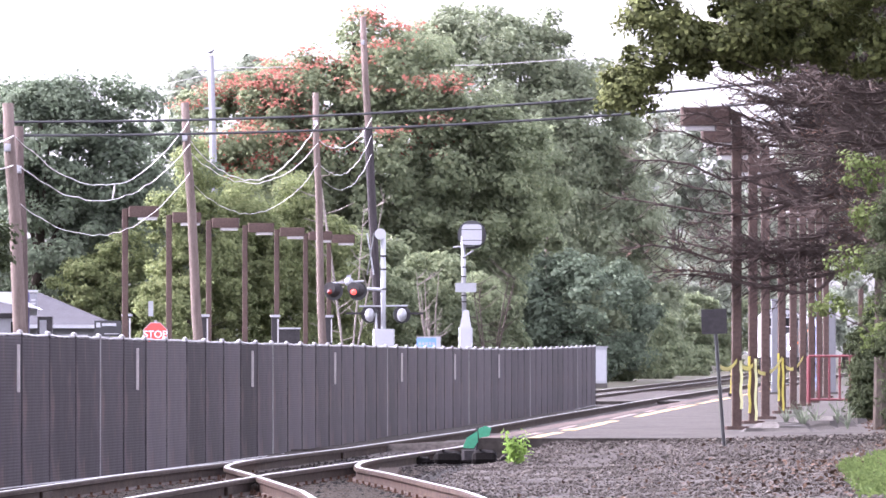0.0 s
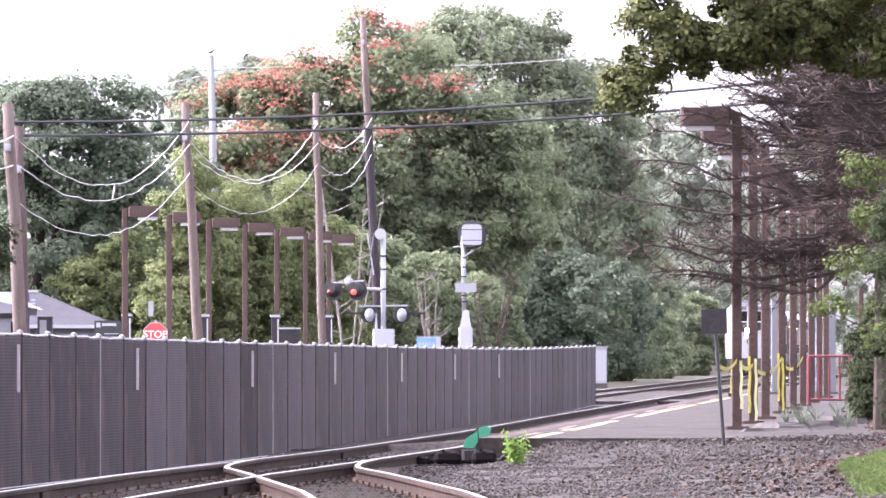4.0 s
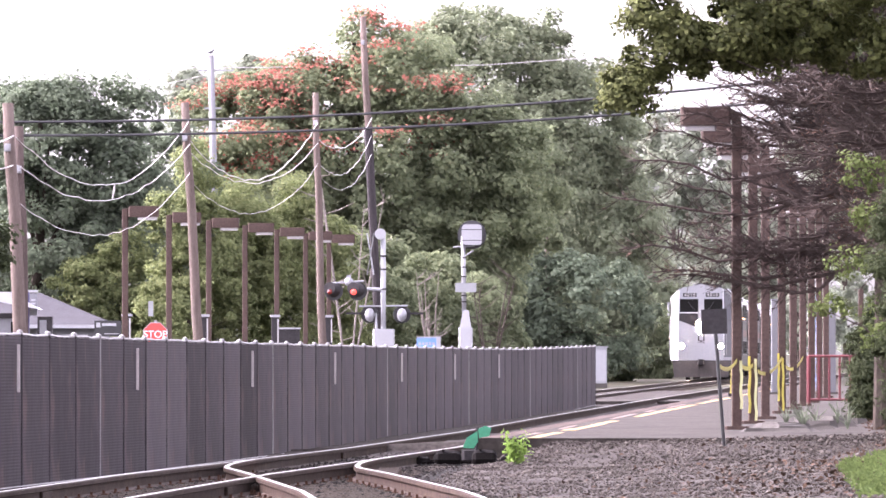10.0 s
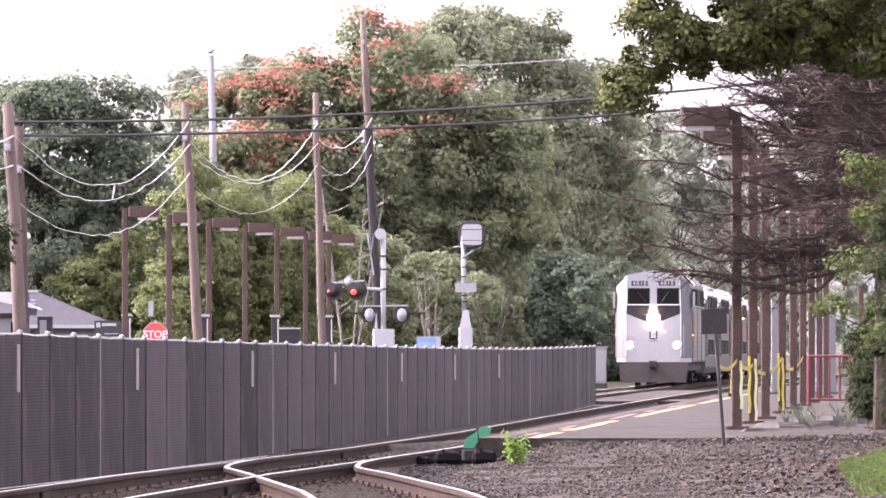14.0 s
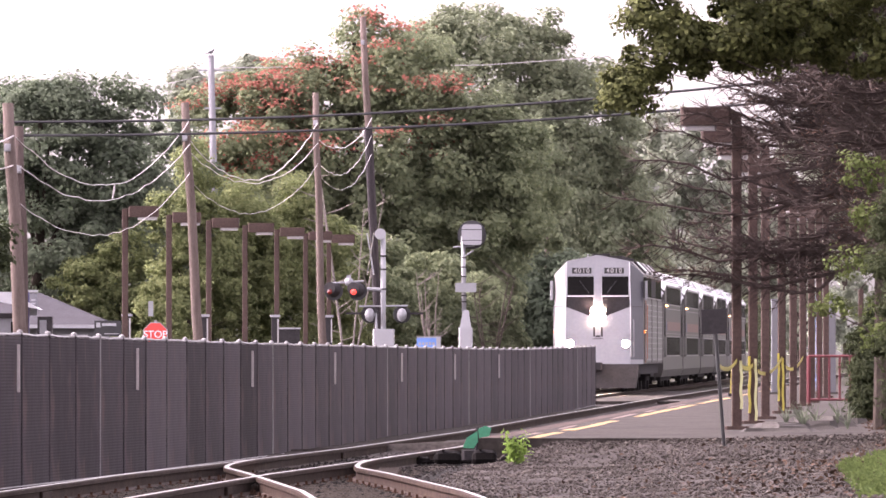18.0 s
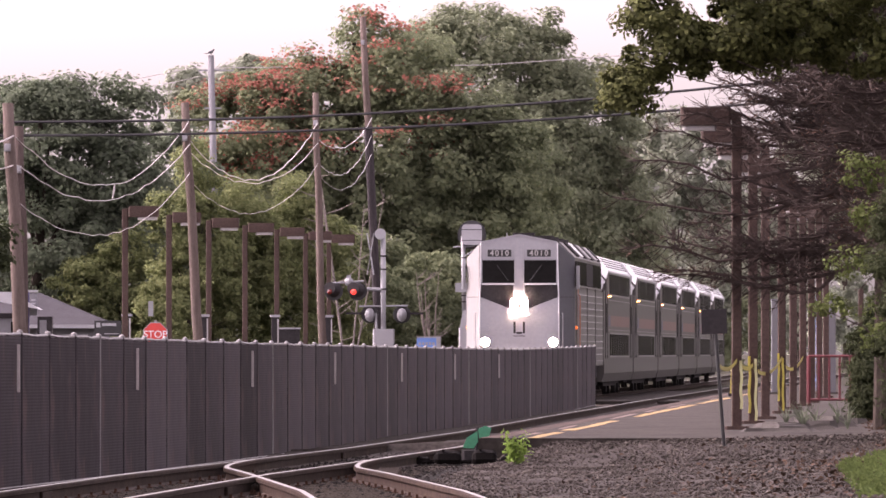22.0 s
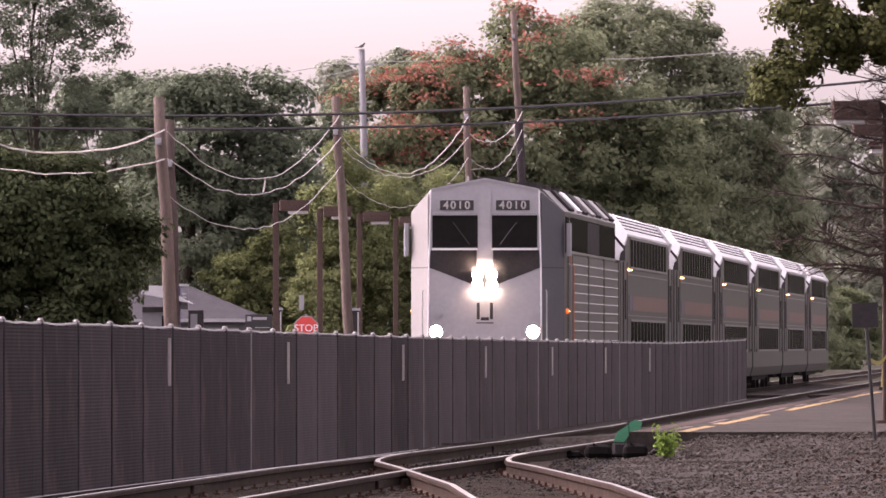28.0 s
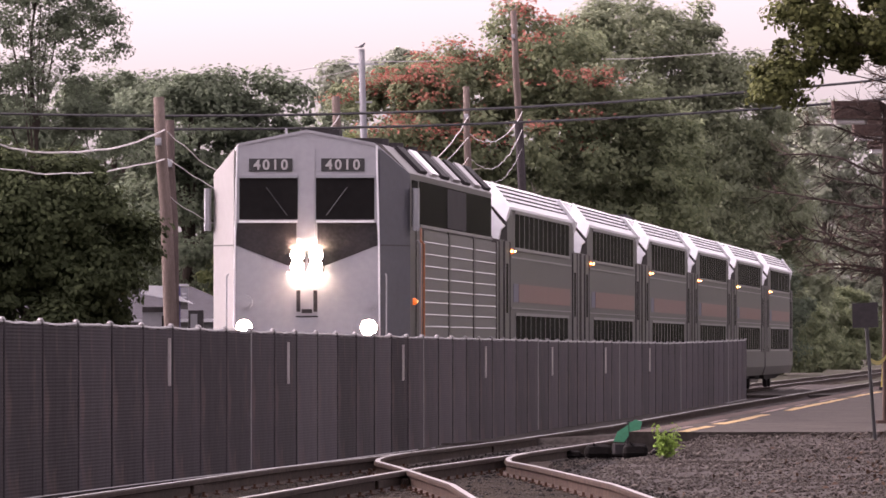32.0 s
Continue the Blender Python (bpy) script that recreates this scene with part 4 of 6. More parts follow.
tree("green_tree", -15.4, 330, [(0, 0, 9.2, 2.7, 3, 2.4), (1.0, 0, 11.0, 1.0, 1.0, 0.9), (3.0, 0, 11.3, 0.85, 0.8, 0.5), (3.8, 0, 10.9, 0.5, 0.5, 0.45), (2.4, 0, 9.8, 1.5, 1.2, 1.1), (0, 0, 5, 3.4, 3, 3.8), (2.4, 0, 4, 2.5, 3, 3), (2.8, 0, 7.2, 2.0, 2, 2.2)], "dark green broadleaf tree", M["leaf_dark"], 340, 230, 0.105, 0.9, 0.3, 17)
tree("green_tree", -11.6, 350, [(0.3, 0, 8.4, 2.0, 2, 2.2), (0, 0, 6.4, 2.4, 2, 2.4), (-0.4, 0, 4, 2.8, 2, 3.4), (2.4, 0, 4.6, 2.4, 2, 3)], "green broadleaf tree behind the lamps", M["leaf_dark"], 200, 230, 0.105, 0.8, 0.25, 18)
tree("green_tree", -22.5, 322, [(0, 0, 8.2, 3.0, 3, 2.6), (1.5, 0, 5, 3.6, 3, 3.5), (-1, 0, 3, 3, 3, 3)], "dark green broadleaf tree behind the fence", M["leaf_dark"], 230, 210, 0.11, 0.9, 0.3, 23)
tree("pale_tree", -14.4, 500, [(-0.2, 0, 15.4, 1.2, 2, 2.2), (0.5, 0, 11, 1.6, 2, 3), (0.5, 0, 8, 2.4, 2, 4)], "slender tree with haze in its pale leaf colour", M["leaf_hazed"], 120, 80, 0.22, 0.9, 0.25, 19)
tree("pale_tree", -11.0, 520, [(0, 0, 16.8, 3.0, 2, 2.2), (1, 0, 12, 4, 2, 4)], "tree behind the others with haze in its pale leaf colour", M["leaf_hazed"], 170, 90, 0.22, 0.9, 0.3, 20)
for i, (x, y, h, w) in enumerate([(-12.4, 327, 6.2, 2.0), (-9.4, 324, 9.4, 1.7), (-7.4, 326, 8.2, 1.9), (-5.2, 328, 8.4, 1.7)]):
    tree("yellow_green_shrub", x, y, [(0.5 - 0.3 * i, 0, h * 0.84, w * 0.42, 1.0, h * 0.14), (-0.7 + 0.4 * i, 0, h * 0.66, w * 0.7, 1.4, h * 0.16), (0.6, 0, h * 0.55, w * 0.8, 1.4, h * 0.2), (0.2, 0, h * 0.3, w * 1.15, 1.6, h * 0.32)], "yellow-green leafy shrub behind the lamps", M["leaf_light"], 230, 220, 0.072, 0.6, 0.12, 30 + i, low=-1)
for i, (x, y, h, w) in enumerate([(-3.2, 343, 6.8, 1.9), (-0.8, 348, 6.0, 1.9), (1.2, 352, 5.0, 1.6)]):
    tree("leafy_shrub", x, y, [(0, 0, h * 0.64, w, 1.6, h * 0.3), (0.3, 0, h * 0.3, w * 1.15, 1.6, h * 0.32)], "green leafy shrub behind the signals", M["leaf_mid"], 170, 190, 0.095, 0.65, 0.12, 36 + i, low=-1)
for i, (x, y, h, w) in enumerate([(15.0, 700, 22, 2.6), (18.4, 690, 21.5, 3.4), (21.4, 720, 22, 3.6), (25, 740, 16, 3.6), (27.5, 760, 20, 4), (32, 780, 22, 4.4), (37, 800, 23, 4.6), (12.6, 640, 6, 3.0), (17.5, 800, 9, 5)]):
    tree("distant_tree", x, y, [(0, 0, h * 0.72, w, 2.5, h * 0.25), (0.4, 0, h * 0.4, w * 1.2, 2.5, h * 0.3), (0, 0, h * 0.16, w * 1.3, 2.5, h * 0.16)], "tree far along the line with haze in its pale leaf colour", M["leaf_hazed"], 160, 110, 0.21, 1.1, 0.3, 40 + i)
# Belt of trees out of view, added to darken side light and reflections.
belt = tree("roadside_tree", 27, 330, [(0, 0, 8.5, 4.5, 4.5, 3.5), (0, 0, 4.5, 5, 5, 3.5), (2, 0, 2, 5, 5, 2)], "broad tree out of view, added to darken reflections", M["leaf_mid"], 120, 75, 0.4, 1.5, 0.3, 90, low=-1)
for x, y in ((16, 150), (18.5, 185), (20.5, 220), (22.5, 255), (25, 290), (29, 375), (32, 420), (34, 470), (38, 530), (44, 600), (50, 670), (55, 740), (62, 820), (70, 900), (14, 110), (13, 70), (13, 30), (-16, 60), (-18, 95), (-24, 125), (-27, 165), (8, -30), (-4, -40), (-14, -20), (18, -10)):
    copy_thing(belt, pose(x, y, -0.25, 0, 0, (x * 37 + y * 11) % 360))
tree("airy_tree", -18.4, 285, [(0, 0, 15.0, 1.6, 1.6, 1.8), (-1.5, 0, 12.4, 1.8, 1.6, 1.6), (1.6, 0, 11.6, 1.4, 1.4, 1.4), (-0.2, 0, 9.4, 2.2, 1.6, 1.6), (2.0, 0, 8.2, 1.6, 1.4, 1.3), (-2.4, 0, 7.6, 1.8, 1.6, 1.5), (0.8, 0, 13.4, 1.4, 1.4, 1.2), (-2.6, 0, 10.2, 1.4, 1.4, 1.2)], "tall open-crowned tree with sky showing through", M["leaf_dark"], 560, 105, 0.062, 0.55, 0.12, 50)
tree("dark_bush", -10.3, 160, [(0, 0, 4.0, 1.3, 1.1, 1.3), (-1.4, 0, 3.7, 1.5, 1.2, 1.7), (0.95, 0, 3.2, 0.9, 0.9, 1.4), (-0.2, 0, 1.4, 1.8, 1.2, 1.4), (1.8, 0, 3.5, 0.4, 0.4, 0.4)], "dense dark green bush behind the fence", M["leaf_bush"], 480, 240, 0.058, 0.42, 0.15, 51, low=-1)

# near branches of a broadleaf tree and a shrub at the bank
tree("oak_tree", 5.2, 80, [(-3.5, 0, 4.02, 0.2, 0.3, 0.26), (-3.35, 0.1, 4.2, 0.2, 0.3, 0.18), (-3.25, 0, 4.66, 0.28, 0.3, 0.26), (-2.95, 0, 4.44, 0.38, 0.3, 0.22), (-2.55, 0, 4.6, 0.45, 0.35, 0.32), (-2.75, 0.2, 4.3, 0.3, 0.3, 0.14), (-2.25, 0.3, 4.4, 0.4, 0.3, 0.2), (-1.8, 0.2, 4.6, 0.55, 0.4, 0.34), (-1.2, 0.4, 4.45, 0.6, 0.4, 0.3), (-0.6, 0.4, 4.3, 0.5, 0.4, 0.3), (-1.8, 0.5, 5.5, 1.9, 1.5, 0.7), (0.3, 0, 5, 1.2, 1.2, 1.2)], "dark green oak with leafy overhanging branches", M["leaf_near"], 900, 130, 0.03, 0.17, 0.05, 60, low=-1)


def pine(x, y, height, boughs, seed):
    """Green needle sprays on long level boughs, (azimuth in degrees, height, length, droop)."""
    e = thing("pine_tree", pose(x, y, -0.1), "green pine with soft needle sprays", "tree")
    rng = random.Random(seed)
    part("trunk", Mesh().tube([(0.03 * math.sin(k), 0, height * k / 8) for k in range(9)], [0.16 * (1 - 0.75 * k / 8) for k in range(9)], 8), M["bark"], e)
    for az, z, ln, droop in boughs:
        d = Vector((math.cos(radians(az)), math.sin(radians(az)), 0))
        pts = [d * ln * u + Vector((rng.uniform(-0.03, 0.03), rng.uniform(-0.03, 0.03), z - droop * u * u + 0.1 * u)) for u in (0, 0.2, 0.4, 0.6, 0.8, 1.0)]
        bough = part("bough", Mesh().tube(pts, [0.035, 0.03, 0.024, 0.018, 0.012, 0.006], 5), M["bark"], e)
        cs2, ns2 = [], []
        for _ in range(int(60 * ln)):
            u = rng.random() ** 0.7
            p = pts[0].lerp(pts[-1], u) + Vector((rng.gauss(0, 0.16), rng.gauss(0, 0.3), rng.gauss(0.03, 0.11)))
            for _ in range(26):
                q = Vector((rng.gauss(0, 1), rng.gauss(0, 1), rng.gauss(0.3, 1))).normalized()
                cs2.append(tuple(p + q * rng.uniform(0.01, 0.085)))
                ns2.append(tuple(q.cross(Vector((0.3, 0.8, 0.5)))))
        tagged(part("needle_spray", leaves_mesh("needle_spray", cs2, ns2, 0.036, M["pine"], 0.14, seed), M["pine"], bough, "soft green needles"), kind="stuff")


pine(6.6, 96, 9.0, [(178, 5.4, 2.9, 0.25), (172, 5.05, 2.7, 0.3), (185, 4.95, 2.3, 0.2), (180, 5.75, 3.2, 0.3), (170, 5.9, 2.6, 0.2), (182, 5.2, 1.6, 0.1), (176, 4.8, 1.3, 0.2)], 71)
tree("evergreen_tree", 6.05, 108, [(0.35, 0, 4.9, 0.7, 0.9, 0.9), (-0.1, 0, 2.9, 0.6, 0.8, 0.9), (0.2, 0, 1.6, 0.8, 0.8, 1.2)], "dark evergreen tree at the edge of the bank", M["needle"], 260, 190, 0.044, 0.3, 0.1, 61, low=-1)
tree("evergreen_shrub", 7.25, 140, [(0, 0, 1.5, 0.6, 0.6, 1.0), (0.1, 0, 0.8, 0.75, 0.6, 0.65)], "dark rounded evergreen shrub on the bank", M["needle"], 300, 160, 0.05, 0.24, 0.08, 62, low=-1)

tree("young_maple", 6.0, 112, [(-0.6, 0, 2.75, 0.45, 0.4, 0.16), (-0.8, 0, 2.2, 0.4, 0.3, 0.13), (-0.35, 0, 3.3, 0.4, 0.3, 0.2), (-0.5, 0, 3.9, 0.4, 0.3, 0.2), (-0.3, 0, 1.8, 0.4, 0.4, 0.2)], "slender young maple with bright green sprays", M["leaf_spray"], 60, 42, 0.034, 0.2, 0.035, 63, low=-1)


def dead_spruce(x, y, height, reach, seed, whorls, sweeps=()):
    """A dead conifer: a straight trunk, a tangle of bare twigs near it, and long boughs that sweep down and up again.
    sweeps: (height at the trunk, height at the tip, length, azimuth in degrees)."""
    e = thing("dead_spruce", pose(x, y, -0.2), "dead bare spruce with drooping brown twigs", "tree", "dead spruces")
    rng = random.Random(seed)
    part("trunk", Mesh().tube([(0.02 * math.sin(k), 0, height * k / 8) for k in range(9)], [0.13 * (1 - 0.75 * k / 8) for k in range(9)], 8), M["bark"], e)
    dry = []

    def twigs(bm, pts, q, per, longest):
        for k in range(1, len(pts)):
            for _ in range(per if k > 2 else per // 2):
                p = pts[k].lerp(pts[k - 1], rng.random())
                sd = q + rng.choice((-1, 1)) * rng.uniform(0.35, 1.25)
                tl = rng.uniform(0.3, 1.0) * longest * (1.15 - 0.08 * k)
                d = Vector((math.cos(sd), math.sin(sd), rng.uniform(-0.75, 0.75)))
                curl = Vector((0, 0, rng.uniform(0.0, 0.22) * tl))
                mids = [p, p + d * tl * 0.3 - curl * 0.3, p + d * tl * 0.6 - curl * 0.1, p + d * tl + curl]
                bm.tube(mids, [0.0085, 0.007, 0.0055, 0.003], 3, False)
                for _ in range(3):
                    dry.append(p.lerp(mids[-1], rng.random()) + Vector((rng.gauss(0, 0.03), rng.gauss(0, 0.03), rng.gauss(0, 0.03))))
                for b0 in mids[1:3]:
                    d2 = (d * rng.uniform(0.5, 1.0) + Vector((rng.uniform(-0.6, 0.6), rng.uniform(-0.6, 0.6), rng.uniform(-0.5, 0.5)))) * rng.uniform(0.1, 0.26)
                    bm.tube([b0, b0 + d2 * 0.55, b0 + d2 + Vector((0, 0, 0.03))], [0.005, 0.004, 0.0025], 3, False)

    for w in range(whorls):
        z = 3.1 + (height - 3.4) * w / whorls + rng.uniform(-0.1, 0.1)
        bm = Mesh()
        for _ in range((4 if sweeps else 5) if z > 3.8 else 2):
            q = rng.uniform(0, 2 * math.pi) if rng.random() < 0.4 else math.pi + rng.uniform(-0.7, 0.7)
            l2 = reach * rng.uniform(0.45, 1.05) * (1 - 0.25 * w / whorls)
            zb, fall, bend = z + rng.uniform(-0.4, 0.4), rng.uniform(0.0, 0.32), rng.uniform(-0.25, 0.25)
            fall = max(0.0, min(fall, (zb + 0.1 * l2 - rng.uniform(2.3, 3.5)) / (0.58 * l2)))
            pts = []
            for k in range(8):
                u = k / 7
                pts.append(Vector((math.cos(q + bend * u) * l2 * u, math.sin(q + bend * u) * l2 * u, zb + 0.1 * u * l2 - fall * l2 * (u ** 1.3 - 0.42 * u ** 3) + rng.uniform(-0.03, 0.03))))
            bm.tube(pts, [0.022 * (1 - 0.85 * k / 7) + 0.003 for k in range(8)], 4)
            twigs(bm, pts, q, 4, 0.75)
        part("bough", bm, M["deadtwig"], e)
    for za, zt, ln, az in sweeps:
        q, bm, pts = radians(az), Mesh(), []
        for k in range(9):
            u = k / 8
            pts.append(Vector((math.cos(q) * ln * u, math.sin(q) * ln * u, za + (zt - za) * u - 0.42 * math.sin(math.pi * min(1, u * 1.05)) ** 1.2 + rng.uniform(-0.07, 0.07))))
        bm.tube(pts, [0.034 * (1 - 0.8 * k / 8) + 0.004 for k in range(9)], 5)
        twigs(bm, pts, q, 8, 0.85)
        part("bough", bm, M["deadtwig"], e, "long sweeping bare bough")
    keep = [p for p in dry if noise.noise((p.x * 0.9, p.y * 0.9, p.z * 0.9 + seed)) > 0.16]
    tagged(part("dry_needle", leaves_mesh("dry_needle", [tuple(p) for p in keep], np.tile([0, -0.4, 0.6], (len(keep), 1)), 0.035, M["dryneedle"], 0.22, seed), M["dryneedle"], e, "rust-brown dry needles"), kind="stuff")


sr = random.Random(31)
SWEEPS = [(4.6, 4.35, 3.7, 184), (4.1, 3.75, 3.9, 178), (4.2, 3.95, 3.1, 190), (3.6, 3.05, 3.8, 182), (3.4, 3.2, 3.2, 172), (3.05, 2.7, 3.1, 186), (5.0, 4.8, 3.3, 176), (5.3, 5.0, 3.0, 188)]
SWEEPS += [(z := sr.uniform(3.0, 5.4), z + sr.uniform(-0.5, 0.3), sr.uniform(1.8, 3.4), sr.uniform(160, 200)) for _ in range(9)]
SWEEPS += [(z := sr.uniform(5.2, 6.8), z + sr.uniform(-0.6, 0.2), sr.uniform(1.4, 2.7), sr.uniform(155, 205)) for _ in range(12)]
dead_spruce(6.35, 126, 8.0, 2.4, 5, 15, SWEEPS)
dead_spruce(6.9, 134, 8.5, 2.8, 6, 16)
dead_spruce(6.3, 117, 7.6, 2.2, 7, 15)
dead_spruce(6.95, 130, 7.6, 3.1, 9, 13)


def bare_sapling(x, y, height, seed, spread, material, label):
    """A leafless young tree: forked stems with thin upright twigs."""
    e = thing("bare_sapling", pose(x, y, -0.25), label, "tree", "bare saplings")
    rng = random.Random(seed)
    for _ in range(5):
        lean = Vector((rng.uniform(-spread, spread), rng.uniform(-0.3, 0.3), height * rng.uniform(0.75, 1.0)))
        pts = [lean * u + Vector((0.12 * math.sin(3 * u + seed), 0, 0)) * u for u in (0, 0.25, 0.5, 0.75, 1)]
        bm = Mesh().tube(pts, [0.05, 0.042, 0.034, 0.024, 0.01], 5)
        for _ in range(7):
            p = pts[1].lerp(pts[4], rng.random())
            d = Vector((rng.uniform(-1, 1) * spread, rng.uniform(-0.4, 0.4), rng.uniform(0.2, 0.9))) * rng.uniform(0.5, 1.0)
            bm.tube([p, p + d * 0.5 + Vector((0, 0, -0.05)), p + d], [0.022, 0.016, 0.007], 4)
        part("stem", bm, M[material], e)


bare_sapling(-0.35, 336, 4.7, 3, 0.9, "deadlimb", "leafless grey sapling in front of the shrubs")
bare_sapling(1.9, 341, 4.9, 4, 1.1, "bark", "leafless brown sapling in front of the shrubs")
bare_sapling(-3.5, 318, 9.3, 8, 1.5, "deadlimb", "pale dead sapling among yellow-green leaves")


# ---- poles, wires and lamps ----
def wood_pole(base, top, r, label, material):
    e = thing("utility_pole", pose(base[0], base[1], -0.3), label, "utility pole", "utility poles")
    d = Vector((top[0] - base[0], 0, top[1] + 0.3))
    part("shaft", Mesh().tube([d * (k / 6) + Vector((0.02 * math.sin(k * 2.1), 0, 0)) for k in range(7)], [r * (1.12 - 0.05 * k) for k in range(7)], 10), material, e, smooth=True)
    br = part("bracket", Mesh().box(d.x - 0.06, -r - 0.1, d.z - 0.95, d.x + 0.06, -r + 0.02, d.z - 0.8).disc((d.x, -r - 0.2, d.z - 0.88), 0.05, 0.12), M["white"], e, "pale insulator bracket")
    return e


wood_pole((-8.15, 170), (-8.52, 6.2), 0.135, "weathered grey-brown wooden pole with strung cords", M["wood"])
wood_pole((-8.45, 176), (-8.6, 5.9), 0.12, "dark wooden pole beside a lighter one", M["wooddark"])
wood_pole((-5.89, 213), (-6.33, 7.45), 0.125, "leaning weathered wooden pole with strung cords", M["wood"])
wood_pole((-3.45, 252), (-3.7, 8.85), 0.115, "reddish weathered wooden pole with strung cords", M["wood"])
tall = wood_pole((-2.05, 292), (-2.7, 12.6), 0.135, "tall dark-stained leaning utility pole", M["wood"])
part("riser", Mesh().tube([(0.0, -0.1, 0.0), (-0.47, -0.1, 9.2)], 0.15, 10), M["riser"], tall, "dark cable riser on the pole")
far = thing("utility_pole", pose(-9.74, 371, -0.3), "pale grey distant utility pole with a crossarm", "utility pole", "utility poles")
part("shaft", Mesh().tube([(0.11, 0, 0), (0, 0, 7), (-0.18, 0, 14.3)], [0.18, 0.165, 0.14], 10), M["siding"], far, smooth=True)
part("crossarm", Mesh().box(-0.7, -0.05, 13.62, 0.8, 0.05, 13.69), M["alu"], far)
part("crossarm", Mesh().box(-0.45, -0.05, 12.0, 0.27, 0.05, 12.07), M["alu"], far)
bird = thing("bird", pose(-9.92, 370.9, 14.0), "small dark bird perched on a pole top", "bird")
part("body", Mesh().tube([(-0.12, 0, 0.09), (-0.04, 0, 0.12), (0.05, 0, 0.15), (0.11, 0, 0.2)], [0.02, 0.06, 0.068, 0.03], 8), M["feather"], bird, smooth=True)
part("head", Mesh().ball((0.12, 0, 0.23), 0.045), M["feather"], bird, smooth=True)
part("tail", Mesh().box(-0.28, -0.03, 0.06, -0.1, 0.03, 0.085), M["feather"], bird)
part("leg", Mesh().tube([(0.02, 0.02, 0.0), (0.02, 0.02, 0.1)], 0.01, 4), M["feather"], bird)


def sagging(a, b, sag, n=20, bumps=0.0, rng=None):
    a, b = Vector(a), Vector(b)
    return [a.lerp(b, k / n) - Vector((0, 0, 4 * sag * (k / n) * (1 - k / n) + (rng.uniform(-bumps, bumps) if rng else 0))) for k in range(n + 1)]


wr = random.Random(2)
for z, k2 in ((6.755, 0.003075), (6.435, 0.00255)):
    single("overhead_cable", Mesh().tube([(x, 205, z + k2 * (x + 9.78) ** 2) for x in range(-44, 30, 2)], 0.034, 6), M["wire"], "black overhead cable sagging across the tracks", "cable", "overhead cables")
single("overhead_wire", Mesh().tube([(-9.9, 371, 13.45), (2, 420, 15.2), (10, 420, 15.75), (30, 420, 17.0)], 0.022, 5), M["cord"], "thin pale overhead wire to a distant pole", "cable", "overhead cables")
for z in (13.55, 13.1):
    single("overhead_wire", Mesh().tube(sagging((-10.3, 371, z), (-27, 364, z - 2.1), 0.45), 0.016, 5), M["cord"], "thin pale overhead wire to a distant pole", "cable", "overhead cables")
# cords strung between the wooden poles
P0, P1, P2, P3 = (-8.35, 170), (-6.2, 213), (-3.62, 252), (-2.4, 292)
for (p, q, za, zb, sag, r) in ((P0, P1, 5.55, 7.05, 1.28, 0.02), (P0, P1, 5.0, 6.45, 1.02, 0.02), (P0, P1, 4.3, 5.75, 1.08, 0.016),
                               (P1, P2, 6.5, 8.0, 1.3, 0.026), (P1, P2, 6.2, 7.4, 0.95, 0.02), (P1, P2, 5.5, 6.8, 1.1, 0.015),
                               (P2, P3, 7.5, 9.2, 0.6, 0.024), (P2, P3, 6.8, 8.6, 0.75, 0.02), (P2, P3, 6.5, 8.0, 0.8, 0.014)):
    single("strung_cord", Mesh().tube(sagging((*p, za), (*q, zb), sag, 26, 0.03, wr), r * 0.52, 5), M["cord"], "pale cord sagging between wooden poles", "cable", "strung cords")
for za, zb, sag, r in ((5.55, 5.0, 0.5, 0.018), (5.0, 4.5, 0.35, 0.014)):
    single("strung_cord", Mesh().tube(sagging((-8.4, 170, za), (-10.8, 140, zb), sag, 22, 0.02, wr), r, 5), M["cord"], "pale cord sagging between wooden poles", "cable", "strung cords")


single("strung_cord", Mesh().tube([(-7.28, 192.5, 5.03), (-7.30, 192.5, 4.85), (-7.33, 192.5, 4.72)], [0.02, 0.024, 0.018], 6), M["cord"], "frayed loose end hanging from a pale cord", "cable", "strung cords")


def platform_lamp(x, y, top, side, base, k=1.0):
    """A square brown post with a flat box head on a short arm."""
    e = thing("platform_lamp", pose(x, y, base), "brown square steel lamp post with a box head", "street lamp", "platform lamps")
    h = top - base
    part("base_plate", Mesh().box(-0.2 * k, -0.2 * k, 0, 0.2 * k, 0.2 * k, 0.05, 0.03), M["brown"], e)
    part("post", Mesh().box(-0.082 * k, -0.082 * k, 0.05, 0.082 * k, 0.082 * k, h - 0.08, 0.015), M["brown"], e)
    part("arm", Mesh().box(min(0, side * 0.3 * k), -0.05, h - 0.16, max(0, side * 0.3 * k), 0.05, h - 0.06), M["brown"], e)
    x0, x1 = sorted((side * 0.1 * k, side * 0.92 * k))
    hd = part("head", Mesh().box(x0, -0.22 * k, h - 0.3 * k, x1, 0.22 * k, h, 0.03), M["brown"], e)
    a, b = sorted((side * 0.34 * k, side * 0.88 * k))
    part("lens", Mesh().box(a, -0.18 * k, h - 0.38 * k, b, 0.18 * k, h - 0.3 * k, 0.03), M["lens"], hd, "pale glass lamp lens")
    return e


LAMPS_Y = (126.2, 136.4, 145.3, 159.0, 170.2, 181.0, 191.8, 202.6, 213.3)
for y in LAMPS_Y:
    platform_lamp(SLOPE * y - 3.18, y, 4.88, -1, PZ, 0.883)
for k in range(7):
    y = (238.0, 250.4, 262.8, 275.2, 287.1, 298.8, 309.0)[k]
    platform_lamp(0.0655 * y - 24.3, y, 5.32 + 0.03 * k, 1, -0.2)
